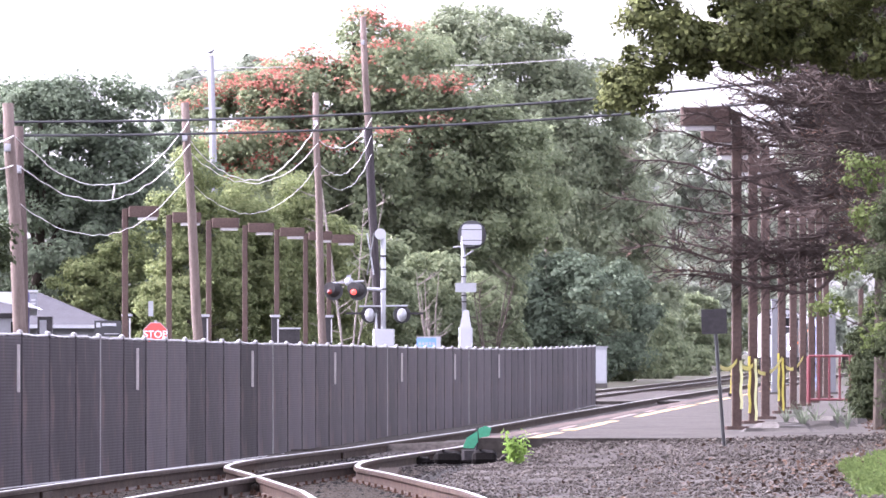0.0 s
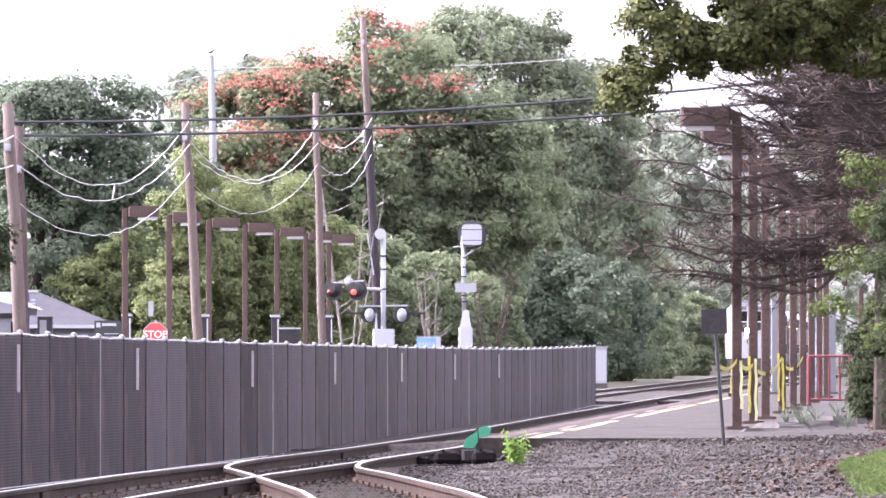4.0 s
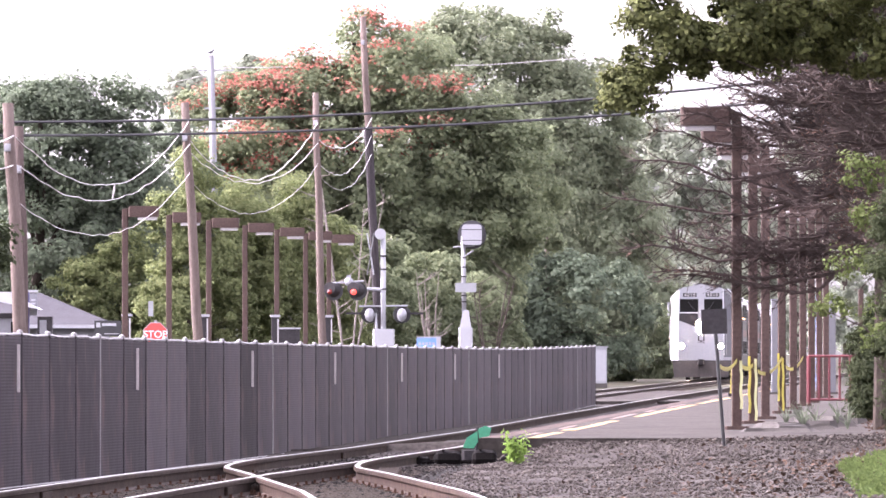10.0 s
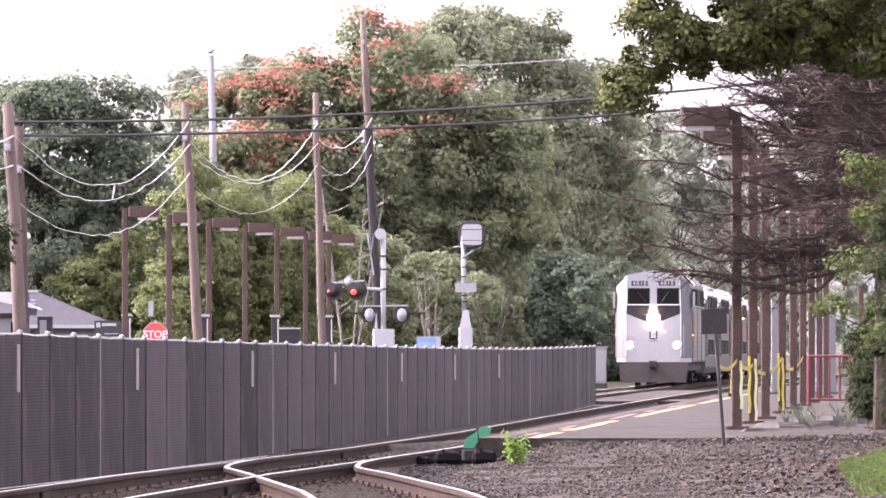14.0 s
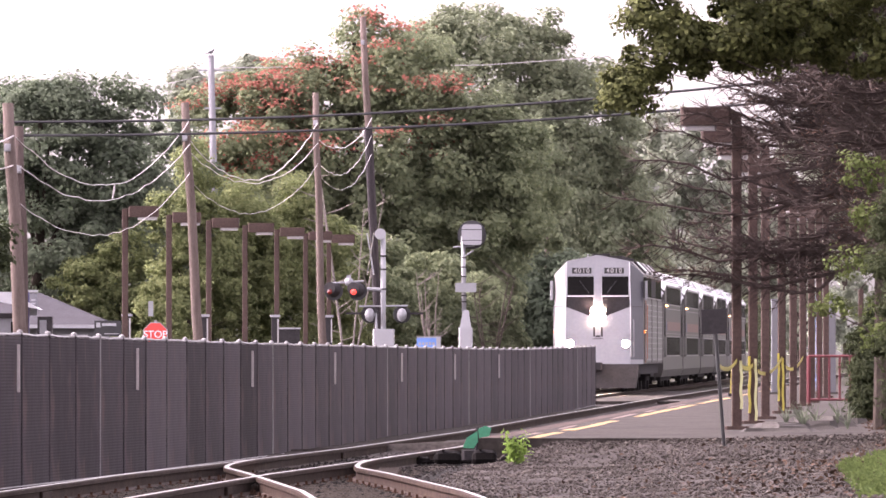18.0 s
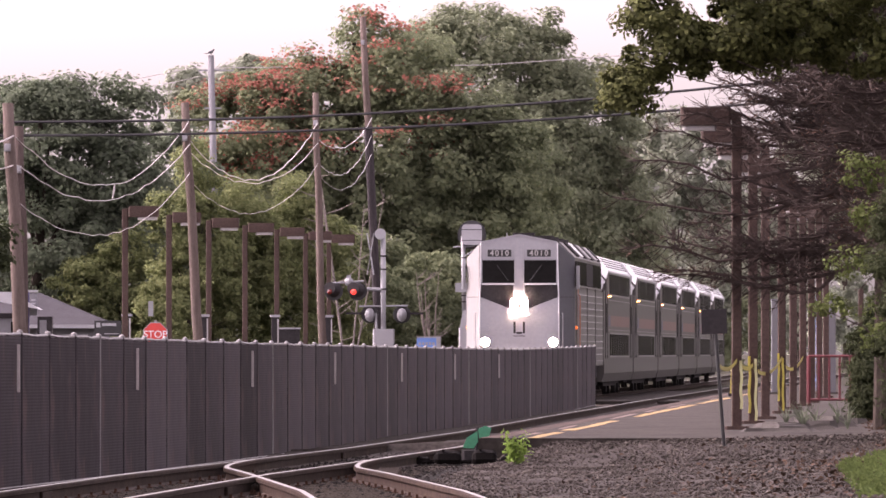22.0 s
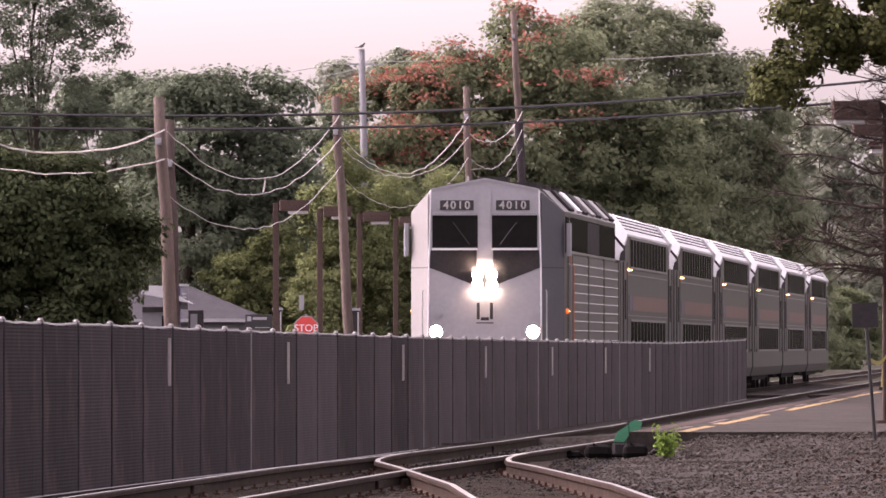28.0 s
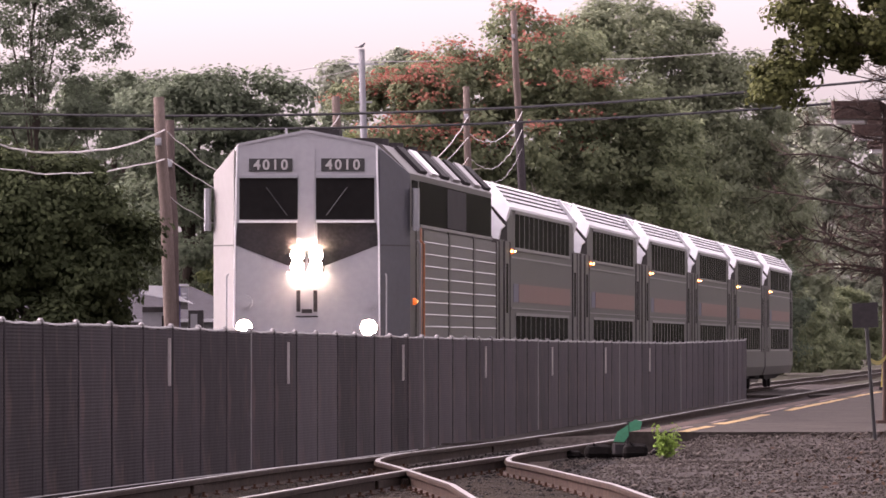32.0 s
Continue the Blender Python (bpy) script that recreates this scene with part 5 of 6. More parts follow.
lone = thing("yard_lamp", pose(4.98, 416, -0.2), "slim post with a small pale lamp head", "street lamp")
part("post", Mesh().tube([(0, 0, 0), (0, 0, 7.3)], 0.1, 8), M["wood"], lone)
part("head", Mesh().box(-0.1, -0.3, 7.3, 0.2, 0.15, 7.5, 0.05), M["lens"], lone)

# ---- crossing signals ----
cs = thing("crossing_signal", pose(-1.79, 262, -0.2), "aluminium level crossing mast with red flashing lights", "crossing signal")
part("mast", Mesh().tube([(0, 0, 0.9), (-0.02, 0, 5.1)], 0.078, 12), M["alu"], cs, smooth=True)
part("base_box", Mesh().box(-0.33, -0.3, 0, 0.33, 0.3, 2.22, 0.04), M["white"], cs, "white equipment box")
part("bell", Mesh().disc((-0.1, -0.16, 5.08), 0.17, 0.2, "y", 18), M["white"], cs, "round white crossing bell")
for z in (3.4, 4.0, 4.4):
    part("band", Mesh().tube([(0, 0, z), (0, 0, z + 0.04)], 0.105, 12), M["dark"], cs)
for s in (-1, 1):
    part("crossbuck_blade", Mesh().prism([(-0.42 - 0.10 * s, -0.15, 3.85), (-0.42 - 0.10 * s, -0.13, 3.85), (-0.38 - 0.10 * s, 0.13, 3.85), (-0.38 - 0.10 * s, 0.11, 3.85)], [(-0.42 + 0.10 * s, -0.15, 5.1), (-0.42 + 0.10 * s, -0.13, 5.1), (-0.38 + 0.10 * s, 0.13, 5.1), (-0.38 + 0.10 * s, 0.11, 5.1)]), M["alu"], cs)
part("crossarm", Mesh().tube([(-0.75, 0, 2.9), (0.72, 0, 2.92)], 0.03, 6), M["alu"], cs)
part("upper_arm", Mesh().tube([(-1.56, -0.1, 3.6), (-0.6, -0.08, 3.66)], 0.035, 6).ball((-1.05, -0.1, 3.64), 0.14).box(-1.12, -0.14, 3.72, -0.98, -0.02, 3.84), M["alu"], cs, "pale arm with a round junction box")
part("arm_bracket", Mesh().tube([(-0.5, 0, 3.42), (0.0, 0, 3.4)], 0.06, 8), M["alu"], cs)
for x, lit in ((-1.5, False), (-0.78, True)):
    lamp = part("flasher", Mesh().disc((x, -0.02, 3.36), 0.28, 0.03, "y", 20), M["black"], cs, "round black flasher backboard")
    part("hood", Mesh().tube([(x - 0.14, -0.4, 3.44), (x, -0.02, 3.40)], [0.19, 0.22], 14), M["dark"], lamp, "black hood over the lens")
    part("lens", Mesh().ball((x - 0.12, -0.42, 3.33), 0.085, 6, 12), M["redlamp" if lit else "redglass"], lamp, "glowing red lens" if lit else "dark red lens")
for x in (-0.42, 0.55):
    lamp = part("flasher", Mesh().disc((x, 0.1, 2.66), 0.27, 0.05, "y", 18), M["black"], cs, "black flasher seen from behind")
    part("housing", Mesh().ball((x, -0.02, 2.64), 0.15, 6, 12, 1.4), M["alu"], lamp, "pale rounded lamp housing", smooth=True)
    part("visor", Mesh().box(x - 0.08 + (0.1 if x > 0 else -0.65), 0.0, 2.66, x + (0.65 if x > 0 else -0.1), 0.3, 2.72), M["dark"], lamp)
part("conduit", Mesh().tube([(-0.2, 0, 2.0), (-0.24, 0, 2.7)], 0.035, 8), M["alu"], cs)

ts = thing("railway_signal", pose(0.72, 276, -0.2), "white railway signal mast seen from behind", "railway signal")
part("base", Mesh().box(-0.22, -0.2, 0, 0.22, 0.2, 2.3, 0.04), M["white"], ts)
part("neck", Mesh().prism([(-0.18, -0.16, 2.3), (0.18, -0.16, 2.3), (0.18, 0.16, 2.3), (-0.18, 0.16, 2.3)], [(-0.09, -0.1, 2.85), (0.09, -0.1, 2.85), (0.09, 0.1, 2.85), (-0.09, 0.1, 2.85)]), M["white"], ts)
part("mast", Mesh().tube([(-0.05, 0, 2.8), (-0.08, 0, 5.2)], 0.075, 10), M["alu"], ts, smooth=True)
sh = [(0.195 + 0.325 * math.copysign(abs(math.cos(q)) ** 0.35, math.cos(q)), 5.25 + 0.33 * math.copysign(abs(math.sin(q)) ** 0.35, math.sin(q))) for q in [math.pi * (2 * k + 1) / 24 for k in range(24)]]
hd = part("head", Mesh().prism([(x, -0.22, z) for x, z in sh], [(x, 0.1, z) for x, z in sh]), M["white"], ts, "white signal head housing")
part("seam", Mesh().box(-0.135, -0.226, 5.4, 0.525, -0.22, 5.42).box(-0.135, -0.226, 5.06, 0.525, -0.22, 5.08), M["dark"], hd)
part("backplate", Mesh().disc((0.2, 0.14, 5.25), 0.46, 0.02, "y", 22), M["black"], hd, "black round signal backplate")
part("platform_arm", Mesh().tube([(-0.4, 0, 4.85), (0.3, 0, 4.9)], 0.03, 6), M["alu"], ts)
part("brace", Mesh().tube([(-0.05, -0.05, 4.55), (0.25, -0.1, 4.75)], 0.03, 6), M["alu"], ts)
part("plate", Mesh().box(-0.33, -0.1, 3.42, 0.34, -0.07, 3.72), M["alu"], ts, "blank grey plate on the mast")
for z in (3.1, 3.3, 3.9, 4.2, 4.5):
    part("band", Mesh().tube([(-0.06, 0, z), (-0.06, 0, z + 0.04)], 0.09, 10), M["dark"], ts)
cab = thing("signal_cabinet", pose(6.62, 366, -0.2), "pale grey steel signal cabinet beside the track", "cabinet")
part("body", Mesh().box(-0.28, -0.4, 0.2, 0.28, 0.4, 1.7, 0.03), M["alu"], cab)
part("roof", Mesh().box(-0.32, -0.45, 1.7, 0.32, 0.45, 1.76), M["alu"], cab)
part("door", Mesh().box(-0.24, -0.43, 0.3, 0.24, -0.4, 1.62), M["white"], cab)
part("plinth", Mesh().box(-0.3, -0.42, 0, 0.3, 0.42, 0.2), M["concrete"], cab)

# ---- beyond the fence: road, station house, signs ----
single("road", Mesh().prism([(-70, 244, -0.21), (9.5, 244, -0.21), (9.5, 254, -0.21), (-70, 254, -0.21)], [(-70, 244, -0.06), (9.5, 244, -0.06), (9.5, 254, -0.06), (-70, 254, -0.06)]), M["asphalt"], "grey asphalt road crossing the tracks", "road", kind="structure")
house = thing("station_house", pose(-16.6, 314, -0.2), "low station house with a grey hipped roof", "house")
part("wall", Mesh().box(-5.5, 0, 0, 4.3, 6, 2.45), M["siding"], house)
part("roof", Mesh().prism([(-6, -0.5, 2.45), (4.8, -0.5, 2.45), (4.8, 6.5, 2.45), (-6, 6.5, 2.45)], [(-3, 2.9, 3.68), (1.9, 2.9, 3.68), (1.9, 3.1, 3.68), (-3, 3.1, 3.68)]), M["roofing"], house, "grey shingled hip roof")
part("fascia", Mesh().box(-6, -0.54, 2.38, 4.8, -0.5, 2.5), M["white"], house)
for x in (-4, -1.6, 1, 3.2):
    w = part("window", Mesh().box(x - 0.5, -0.03, 1.0, x + 0.5, 0.02, 2.1), M["glass"], house)
    part("frame", Mesh().box(x - 0.56, -0.05, 2.1, x + 0.56, 0, 2.17).box(x - 0.56, -0.05, 0.93, x + 0.56, 0, 1.0), M["white"], w)
kiosk = thing("ticket_machine", pose(-9.45, 200, -0.2), "dark kiosk with pale panels behind the fence", "kiosk")
part("column", Mesh().box(-0.18, -0.1, 0, -0.07, 0.1, 2.9, 0.02), M["column_blue"], kiosk, "dark blue square column")
part("cap", Mesh().box(-0.2, -0.14, 2.9, 0.12, 0.14, 2.95, 0.02), M["white"], kiosk)
part("panel", Mesh().box(-0.06, -0.12, 2.36, 0.11, -0.1, 2.86), M["siding"], kiosk, "pale information panel")
for z in (2.5, 2.62, 2.7):
    part("bar", Mesh().box(-0.03, -0.128, z, 0.07, -0.12, z + 0.04), M["white"], kiosk)
part("canopy", Mesh().prism([(-0.95, -0.5, 2.72), (0.2, -0.5, 2.5), (0.2, 0.6, 2.5), (-0.95, 0.6, 2.72)], [(-0.95, -0.5, 2.92), (-0.5, -0.5, 2.9), (-0.5, 0.6, 2.9), (-0.95, 0.6, 2.92)]), M["canopy"], kiosk, "white sloping canopy")
part("wall", Mesh().box(-0.95, 0.0, 0, -0.19, 0.1, 2.32), M["siding"], kiosk)
part("header", Mesh().box(-0.95, -0.04, 2.3, -0.19, 0.0, 2.42), M["dark"], kiosk)
part("window", Mesh().box(-0.5, -0.02, 1.7, -0.32, 0.0, 2.22), M["glass"], kiosk)
part("cabinet", Mesh().box(0.12, -0.2, 0, 0.46, 0.2, 2.34, 0.02), M["dark"], kiosk, "dark machine cabinet")
part("screen_panel", Mesh().box(0.17, -0.22, 1.6, 0.33, -0.2, 2.26), M["siding"], kiosk)
sg = thing("station_sign", pose(-8.95, 232, -0.2), "dark station sign with plain white bars", "sign")
part("board", Mesh().box(-0.36, -0.03, 1.95, 0.36, 0.03, 2.36), M["black"], sg)
for k, (a, b, z0, z1) in enumerate(((-0.31, -0.2, 2.18, 2.31), (-0.16, 0.22, 2.22, 2.29), (-0.1, 0.3, 2.0, 2.02))):
    part("bar", Mesh().box(a, -0.04, z0, b, -0.03, z1), M["white"], sg)
part("lower_board", Mesh().box(-0.36, -0.03, 1.7, 0.34, 0.03, 1.92), M["white"], sg)
for x in (-0.3, 0.3):
    part("leg", Mesh().box(x - 0.03, 0, 0, x + 0.03, 0.05, 1.95), M["dark"], sg)
st = thing("stop_sign", pose(-8.18, 247, -0.28), "red octagonal stop sign on a post", "stop sign")
oc = [(0.345 / math.cos(math.pi / 8) * math.cos(math.pi / 8 + k * math.pi / 4), 0.345 / math.cos(math.pi / 8) * math.sin(math.pi / 8 + k * math.pi / 4)) for k in range(8)]
part("rim", Mesh().prism([(x, 0.01, 2.1 + z) for x, z in oc], [(x, -0.006, 2.1 + z) for x, z in oc]), M["white"], st, "white rim")
part("face", Mesh().prism([(x * 0.94, -0.004, 2.1 + z * 0.94) for x, z in oc], [(x * 0.94, -0.012, 2.1 + z * 0.94) for x, z in oc]), M["red"], st, "red face with white letters")
tx = bpy.data.curves.new("word", "FONT")
tx.body, tx.size, tx.align_x, tx.align_y, tx.extrude = "STOP", 0.285, "CENTER", "CENTER", 0.003
tx.materials.append(M["roofwhite"])
t = new("word", tx)
t.parent = st
t.matrix_basis = pose(0, -0.02, 2.1, 90, 0, 0)
part("post", Mesh().box(-0.04, 0.012, 0, 0.04, 0.06, 2.5), M["alu"], st)
part("street_plate", Mesh().box(-0.2, 0.0, 2.62, -0.06, 0.02, 3.05), M["alu"], st, "narrow pale plate above the sign")
for x, y in ((-9.1, 250), (-6.95, 253), (-4.95, 256), (-3.4, 258)):
    b = thing("bollard_light", pose(x, y, -0.2), "dark bollard light with a white cap", "bollard", "bollard lights")
    part("column", Mesh().box(-0.11, -0.11, 0, 0.11, 0.11, 2.55, 0.02), M["dark"], b)
    part("cap", Mesh().box(-0.15, -0.14, 2.55, 0.15, 0.14, 2.62, 0.02), M["white"], b)
    part("strip", Mesh().box(0.07, -0.125, 1.8, 0.11, -0.11, 2.5), M["lens"], b)
nb = thing("notice_board", pose(-4.55, 258, -0.2), "dark notice board with a white top edge", "notice board")
part("board", Mesh().box(-0.36, -0.05, 1.3, 0.3, 0.05, 2.2), M["dark"], nb)
part("top_edge", Mesh().box(-0.38, -0.07, 2.2, 0.32, 0.07, 2.25), M["white"], nb)
part("leg", Mesh().box(-0.3, -0.03, 0, -0.24, 0.03, 1.3), M["dark"], nb)
part("leg", Mesh().box(0.2, -0.03, 0, 0.26, 0.03, 1.3), M["dark"], nb)
bs = thing("blue_sign", pose(-0.45, 268, -0.2), "blue and white notice beside the crossing", "sign")
part("board", Mesh().box(-0.36, -0.02, 1.62, 0.24, 0.02, 1.96), M["blue"], bs)
part("cover", Mesh().box(-0.36, -0.04, 1.96, 0.38, 0.06, 2.0), M["white"], bs)
part("side", Mesh().box(0.24, -0.04, 1.5, 0.38, 0.06, 1.96), M["white"], bs)
for k in range(5):
    part("bar", Mesh().box(-0.3 + 0.105 * k, -0.03, 1.74, -0.23 + 0.105 * k, -0.02, 1.82), M["white"], bs)
part("post", Mesh().box(-0.05, 0.02, 0, 0.02, 0.08, 1.7), M["alu"], bs)

# ---- platform end: sign, tape, barriers ----
bk = thing("sign_post", pose(3.655, 112.3, 0.02), "leaning dark post with a square sign seen from behind", "sign")
part("post", Mesh().tube([(0, 0, -0.2), (-0.15, 0, 1.83)], 0.025, 8), M["black"], bk)
part("board", Mesh().prism([(-0.31, -0.03, 1.535), (0.02, -0.06, 1.545), (0.02, -0.045, 1.545), (-0.31, -0.015, 1.535)], [(-0.32, -0.03, 1.855), (0.01, -0.06, 1.87), (0.01, -0.045, 1.87), (-0.32, -0.015, 1.855)]), M["dark"], bk)


def bent_strip(centres, across):
    """A thin tape along the centres, in one piece; across is half its width as a vector."""
    m, n = Mesh(), len(centres)
    for p in centres:
        p = Vector(p)
        for q in (p - across, p + across, p + across + Vector((0, 0.008, 0)), p - across + Vector((0, 0.008, 0))):
            m.v.append(tuple(q))
    for k in range(n - 1):
        for q in range(4):
            a, b = 4 * k + q, 4 * k + (q + 1) % 4
            m.f.append((a, b, b + 4, a + 4))
    m.f += [(3, 2, 1, 0), (4 * n - 4, 4 * n - 3, 4 * n - 2, 4 * n - 1)]
    return m


def ribbon(pts, w, label="yellow caution tape tied between posts"):
    return single("caution_tape", bent_strip(pts, Vector((0, 0, w / 2))), M["tape"], label, "tape", "caution tapes")


lamp_at = lambda k: (SLOPE * LAMPS_Y[k] - 3.18, LAMPS_Y[k] - 0.1)
ribbon(sagging((3.565, 112.3, 1.16), (*lamp_at(0), 1.21), 0.09, 8), 0.055)
ribbon(sagging((*lamp_at(0), 1.23), (*lamp_at(1), 1.13), 0.1, 8), 0.062)
ribbon(sagging((*lamp_at(1), 1.08), (*lamp_at(3), 1.22), 0.18, 8), 0.062)
ribbon(sagging((*lamp_at(3), 1.13), (*lamp_at(5), 1.22), 0.18, 8), 0.062)
for x, y, z0, z1, m in ((4.81, 136.3, 0.37, 1.26, "tape"), (4.91, 136.3, 0.21, 1.22, "tapepale"), (6.14, 158.9, 0.43, 1.3, "tape"), (6.22, 158.9, 0.21, 1.22, "tape"), (4.33, 126.1, 0.5, 1.2, "tapepale")):
    tp = bent_strip([(x + 0.01 * math.sin(k * 2), y, z0 + (z1 - z0) * k / 6) for k in range(7)], Vector((0.02, 0, 0)))
    single("caution_tape", tp, M[m], "loose end of yellow caution tape hanging down", "tape", "caution tapes")
mk = thing("yellow_marker", pose(7.38, 220.8, PZ), "slim yellow marker panel on the platform", "marker")
part("panel", Mesh().prism([(-0.09, -0.02, 0.08), (0.06, -0.02, 0.08), (0.06, 0.02, 0.08), (-0.09, 0.02, 0.08)], [(-0.045, -0.02, 0.9), (0.055, -0.02, 0.9), (0.055, 0.02, 0.9), (-0.045, 0.02, 0.9)]), M["tape"], mk)
part("foot", Mesh().box(-0.13, -0.13, 0, 0.13, 0.13, 0.08), M["dark"], mk)
for x, y in ((7.73, 183.7), (9.18, 190.7)):
    rl = thing("red_barrier", pose(x, y, PZ), "dark red tubular barrier on the platform", "barrier", "red barriers")
    for z in (0.12, 1.04):
        part("rail", Mesh().tube([(0, 0, z), (1.32, 0, z)], 0.028, 8), M["redrail"], rl)
    for k in range(7):
        part("upright", Mesh().tube([(0.22 * k, 0, 0 if k in (0, 6) else 0.12), (0.22 * k, 0, 1.04)], 0.05 if k in (0, 6) else 0.028, 6), M["redrail"], rl)
for x, w, m, z in ((8.83, 0.18, "siding", 2.54), (9.98, 0.11, "blue", 2.63), (10.33, 0.26, "siding", 2.63), (11.13, 0.14, "brown", 2.8), (11.57, 0.14, "blue", 2.63), (11.92, 0.26, "siding", 2.45)):
    pn = thing("shelter_panel", pose(x, 231.3, PZ), "upright platform shelter panel", "shelter", "shelter panels")
    part("panel", Mesh().box(-w / 2, -0.04, 0, w / 2, 0.04, z, 0.02), M[m], pn)
    part("foot", Mesh().box(-w / 2 - 0.06, -0.1, 0, w / 2 + 0.06, 0.1, 0.06), M["concrete"], pn)
kr = random.Random(9)
for k in range(16):
    x, y = 4.68 + 0.106 * k + kr.uniform(-0.18, 0.18), 123.6 + 0.88 * k + kr.uniform(-1.8, 1.8)
    m = Mesh()
    a, b, c = kr.uniform(0.12, 0.3), kr.uniform(0.2, 0.5), kr.uniform(0.05, 0.16)
    m.prism([(-a, -b, 0), (a, -b, 0), (a * 1.1, b, 0), (-a, b * 0.9, 0)], [(-a * 0.8, -b * 0.8, c), (a * 0.9, -b * 0.7, c * 0.9), (a * 0.8, b * 0.8, c), (-a * 0.9, b * 0.8, c * 1.1)])
    o = single("concrete_rubble", m, M["concrete"], "broken piece of pale concrete", "rubble", "concrete rubble")
    o.matrix_basis = pose(x, y, PZ - 0.005, 0, 0, kr.uniform(0, 180))
bank = Mesh()
for j in range(21):
    y = 80 + 80 * j / 20
    for i in range(13):
        u = i / 12
        x = 0.036 * y + 0.55 + 5 * u + 0.3 * noise.noise((y * 0.2, 0, 0))
        bank.v.append((x, y, -0.14 + 0.75 * min(1, 2.2 * u) ** 1.4 * (0.6 + 0.4 * min(1, (y - 80) / 30)) + 0.06 * noise.noise((x * 2, y, 3)) - (0.25 if u == 0 else 0)))
for j in range(20):
    for i in range(12):
        a = j * 13 + i
        bank.f.append((a, a + 1, a + 14, a + 13))
single("bank", bank, M["litter"], "low earth bank beside the track with dead leaves", "bank", kind="structure", smooth=True)
rg = np.random.default_rng(8)
n = 9000
gy = rg.uniform(80, 104, n)
gx = 0.036 * gy + 0.95 + 2.0 * rg.random(n) ** 0.8
gz = -0.14 + 0.5 * np.clip((gx - 0.036 * gy - 0.55) / 5 * 2.2, 0, 1) ** 1.4
gp = np.stack([gx, gy, gz + rg.uniform(0.02, 0.14, n)], 1)
tagged(new("grass", leaves_mesh("grass", gp, np.tile([0.3, -1.0, 0.1], (n, 1)), 0.05, M["grass"], 0.25, 3)), "short green grass on the bank", "grass", kind="stuff")
n = 420
ly = rg.uniform(80, 113, n)
lx = 0.036 * ly + 0.9 - np.abs(rg.normal(0, 1.1, n))
lp = np.stack([lx, ly, -0.115 + 0.03 * np.clip(lx - (SLOPE * ly - 12.15) - 7.5, 0, 4) + rg.uniform(0, 0.02, n) + rise(lx, ly)], 1)
tagged(new("fallen_leaf", leaves_mesh("fallen_leaf", lp, np.tile([0, 0, 1.0], (n, 1)), 0.035, M["deadleaf"], 0.6, 4)), "brown fallen leaves scattered over the gravel", "leaves", kind="stuff")

n = 3200
bu = rg.random(n)
by = rg.uniform(84, 158, n)
bx2 = 0.036 * by + 0.55 + 5 * bu * 0.6
bz = -0.10 + 0.75 * np.clip(2.2 * bu * 0.6, 0, 1) ** 1.4 * (0.6 + 0.4 * np.clip((by - 80) / 30, 0, 1))
tagged(new("leaf_litter", leaves_mesh("leaf_litter", np.stack([bx2, by, bz + rg.uniform(0, 0.05, n)], 1), np.tile([0, -0.5, 0.8], (n, 1)), 0.032, M["deadleaf"], 0.5, 14)), "brown dead leaves lying on the bank", "leaves", kind="stuff")
for k in range(7):
    wx, wy = 5.56 + rg.uniform(-0.45, 0.5), 129 + rg.uniform(-4, 5)
    wd = Mesh()
    for q in range(14):
        a = rg.uniform(0, 6.28)
        h = rg.uniform(0.15, 0.42)
        wd.tube([(0, 0, 0), (0.05 * math.cos(a), 0.05 * math.sin(a), h * 0.6), (0.16 * math.cos(a), 0.16 * math.sin(a), h)], [0.008, 0.006, 0.003], 4)
    o = single("dry_weed", wd, M["dryweed"], "pale grey-green dry weed tuft by the platform", "weed", "dry weeds", "stuff")
    o.matrix_basis = pose(wx, wy, PZ)

# ---- switch stand and plant between the rails and the platform ----
sw = thing("switch_stand", pose(0.45, 117.5, -0.14), "low switch stand with green target vanes", "switch stand")
part("base", Mesh().box(-0.2, -0.25, 0, 0.12, 0.25, 0.14, 0.04), M["dark"], sw)
part("spindle", Mesh().tube([(0, 0, 0.1), (0.02, 0, 0.45)], 0.022, 8), M["dark"], sw)
for vane in ([(-0.183, 0.17), (-0.037, 0.163), (0.024, 0.254), (0.016, 0.40), (-0.129, 0.308)], [(0.039, 0.247), (0.176, 0.331), (0.207, 0.438), (0.115, 0.469), (0.024, 0.423)]):
    part("target_vane", Mesh().prism([(x, -0.04, z) for x, z in vane], [(x, -0.03, z) for x, z in vane]), M["green"], sw, "green painted target vane")
mc = thing("switch_machine", pose(0.12, 112, -0.14), "black switch machine with rounded covers", "switch machine")
for nm, x0, x1, h in (("cover", -0.24, 0.12, 0.2), ("motor_case", 0.25, 0.58, 0.21), ("gear_case", -0.5, -0.28, 0.12), ("drive_case", 0.62, 0.9, 0.14)):
    w = x1 - x0
    prof = [(x0, 0.3), (x0 + 0.05 * w, 0.7), (x0 + 0.16 * w, 0.95), (x0 + 0.5 * w, 1.0), (x0 + 0.84 * w, 0.97), (x0 + 0.95 * w, 0.75), (x1, 0.35)]
    case = part(nm, Mesh().tube([(x, 0.0, h * 0.4) for x, _ in prof], [h * 0.6 * r for _, r in prof], 8), M["oily"], mc, "oily black cast cover")
    part("lid_rib", Mesh().box(x0 + 0.3 * w, -0.1, h * 0.9, x0 + 0.38 * w, 0.1, h * 1.06), M["oily"], case)
part("rod", Mesh().tube([(-0.9, 0, 0.05), (1.0, 0, 0.05)], 0.03, 6), M["oily"], mc)
part("base_plate", Mesh().box(-0.55, -0.3, -0.03, 1.1, 0.3, 0.02, 0.05), M["oily"], mc)
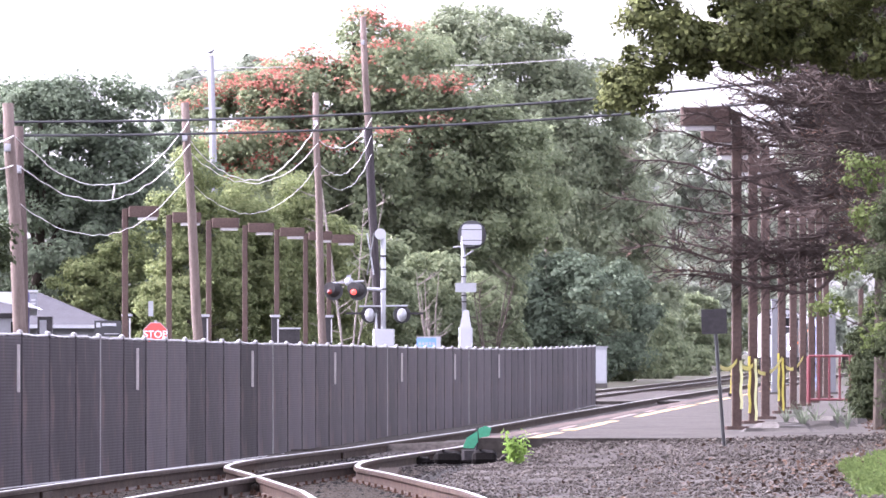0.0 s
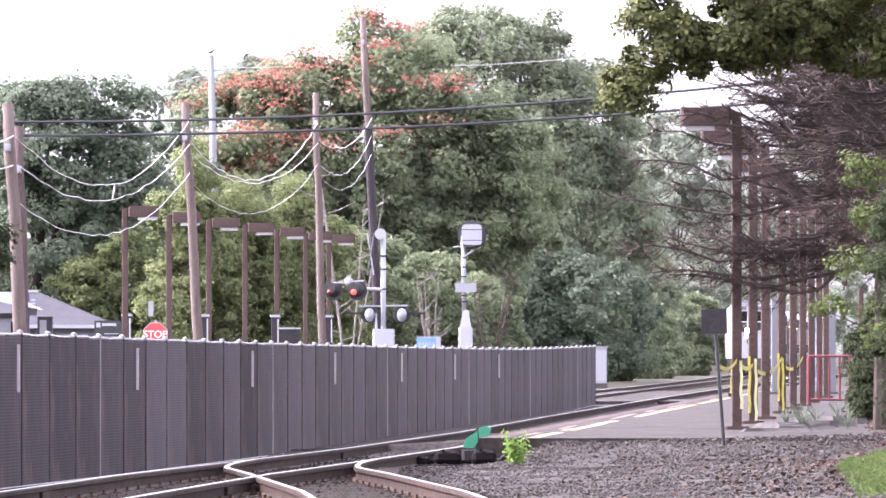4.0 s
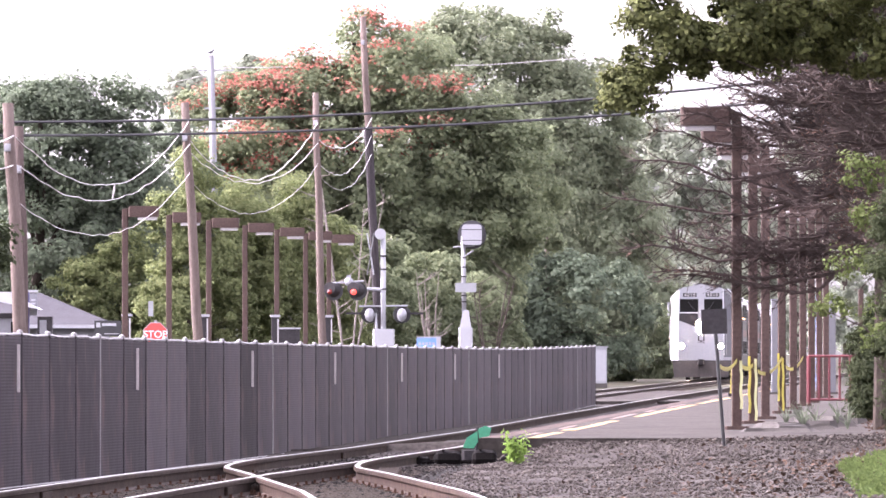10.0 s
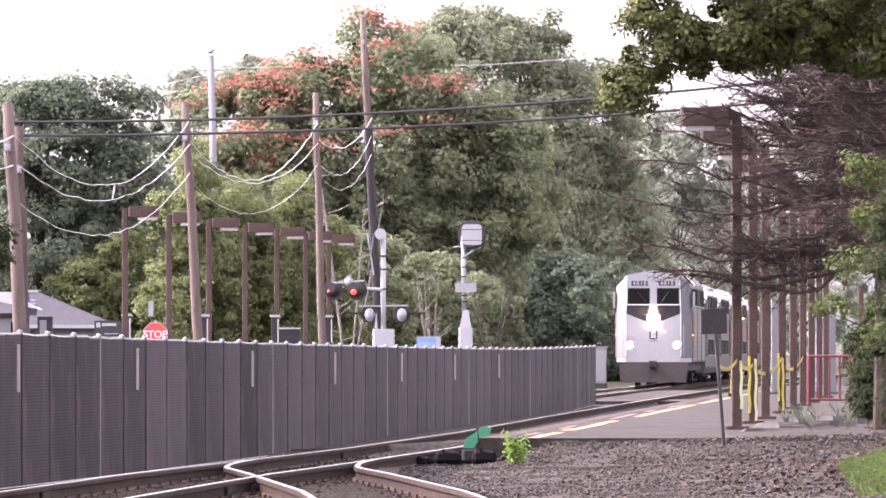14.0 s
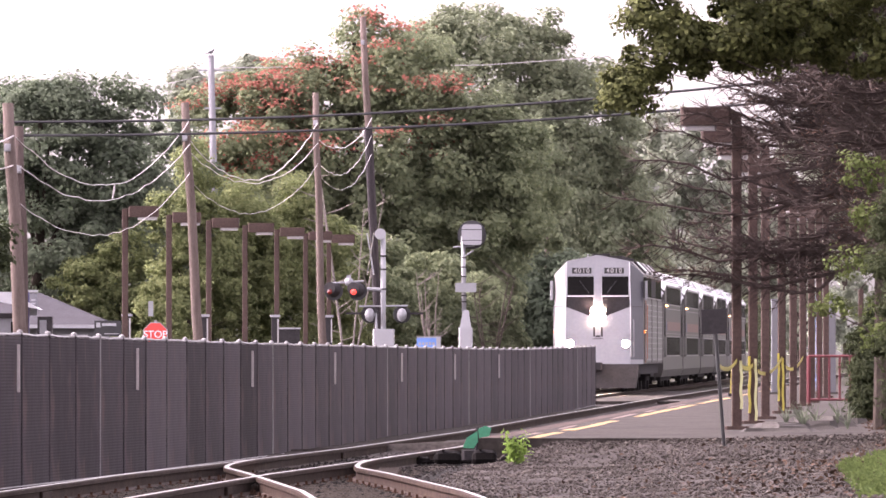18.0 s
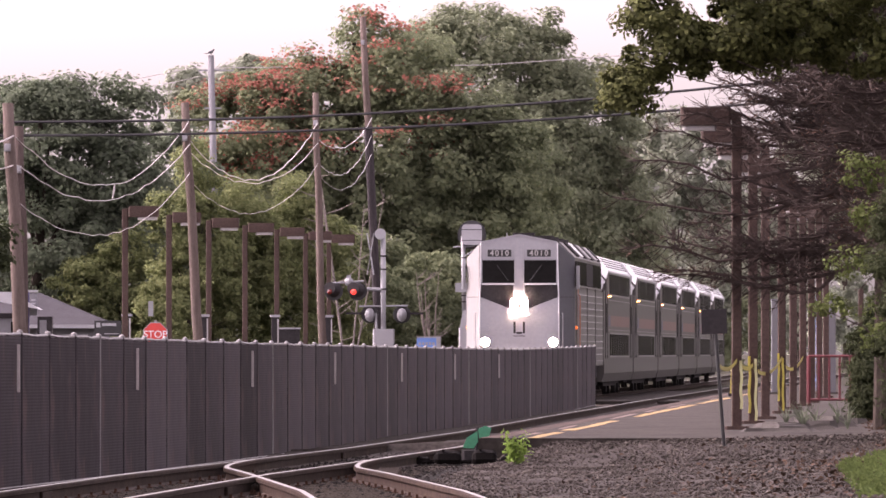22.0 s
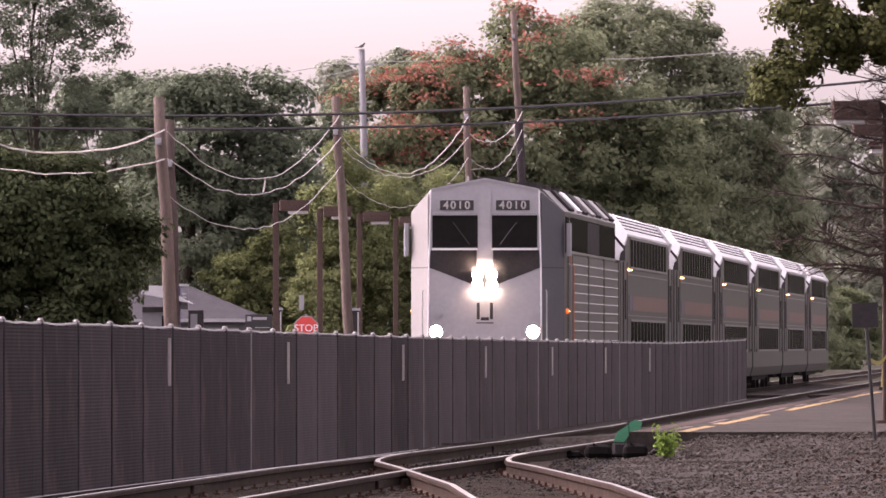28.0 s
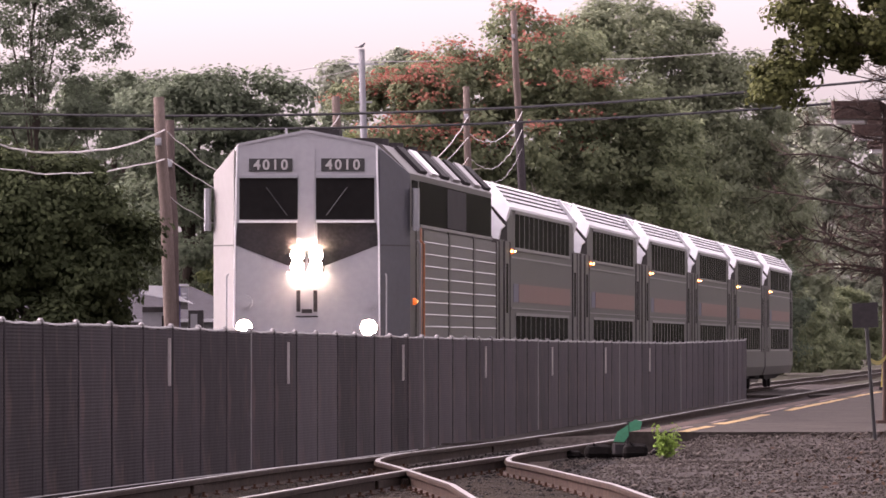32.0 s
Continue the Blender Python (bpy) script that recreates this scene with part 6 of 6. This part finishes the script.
pn = thing("young_plant", pose(0.92, 111, -0.16), "bright green weed sapling growing in the ballast", "plant")
pr = np.random.default_rng(6)
stem, lp, ln = Mesh(), [], []
for k in range(9):
    tip = Vector((pr.uniform(-0.17, 0.17), pr.uniform(-0.1, 0.1), pr.uniform(0.2, 0.55)))
    stem.tube([(0, 0, 0), tip * 0.5 + Vector((0, 0, 0.04)), tip], [0.008, 0.006, 0.003], 4)
    for q in range(46):
        u = pr.uniform(0.3, 1.05)
        lp.append(np.array(tip) * u + pr.normal(0, 0.04, 3))
        ln.append((pr.normal(0, 0.4), -0.5, 0.8))
part("stem", stem, M["leaf_mid"], pn)
part("foliage", leaves_mesh("foliage", lp, ln, 0.031, M["sprig"], 0.6, 7), M["sprig"], pn)
for x, y in ((-0.62, 93.5), (-1.9, 86)):
    bx = thing("slotted_plate", pose(x, y, -0.05), "dark slotted steel plate beside the switch rail", "track part", "slotted plates")
    for k in range(9):
        part("slat", Mesh().prism([(-0.13 + 0.028 * k, -0.6, 0), (-0.118 + 0.028 * k, -0.6, 0), (-0.05 + 0.028 * k, 0.9, 0.0), (-0.062 + 0.028 * k, 0.9, 0.0)], [(-0.13 + 0.028 * k, -0.6, 0.06), (-0.118 + 0.028 * k, -0.6, 0.06), (-0.05 + 0.028 * k, 0.9, 0.12), (-0.062 + 0.028 * k, 0.9, 0.12)]), M["rail_side"], bx)
    part("bed", Mesh().box(-0.15, -0.65, -0.02, 0.18, 0.95, 0.0), M["dark"], bx)


# ---- what moves ----
PATH = [(0.0, 25.2, 655.0), (1.0, 23.93, 628.0), (2.0, 22.55, 601.0), (3.0, 20.95, 574.0), (6.0, 16.5, 500.0), (9.0, 13.6, 440.0), (10.0, 12.5, 420.5), (12.0, 10.33, 381.0), (14.0, 8.44, 348.5), (17.0, 6.0, 307.0),
        (19.0, 4.49, 281.5), (21.0, 2.89, 255.0), (23.0, 1.36, 229.0), (25.5, -0.56, 197.0), (28.0, -2.13, 170.0), (29.0, -2.79, 159.0), (30.0, -3.36, 149.5), (31.0, -3.91, 140.3), (32.0, -4.36, 132.0)]


def line_x(y):
    """The track's centre line, a little bent far off."""
    pts = sorted((b, a) for _, a, b in PATH)
    if y >= pts[-1][0]:
        return pts[-1][1] + (y - pts[-1][0]) * 0.058
    return float(np.interp(y, [p[0] for p in pts], [p[1] for p in pts]))


def motions():
    def rows(back, length):
        out = []
        for t, _, y in PATH:
            ya, yb = y + back, y + back + length
            xa, xb = line_x(ya), line_x(yb)
            out.append((t, pose(xa, ya, -0.05, 0, 0, -math.degrees(math.atan2(xb - xa, yb - ya)))))
        return out
    walk(loco, rows(0.0, 20.4))
    for k, c in enumerate(coaches):
        walk(c, rows(20.9 + 23.6 * k, 23.2))


motions()
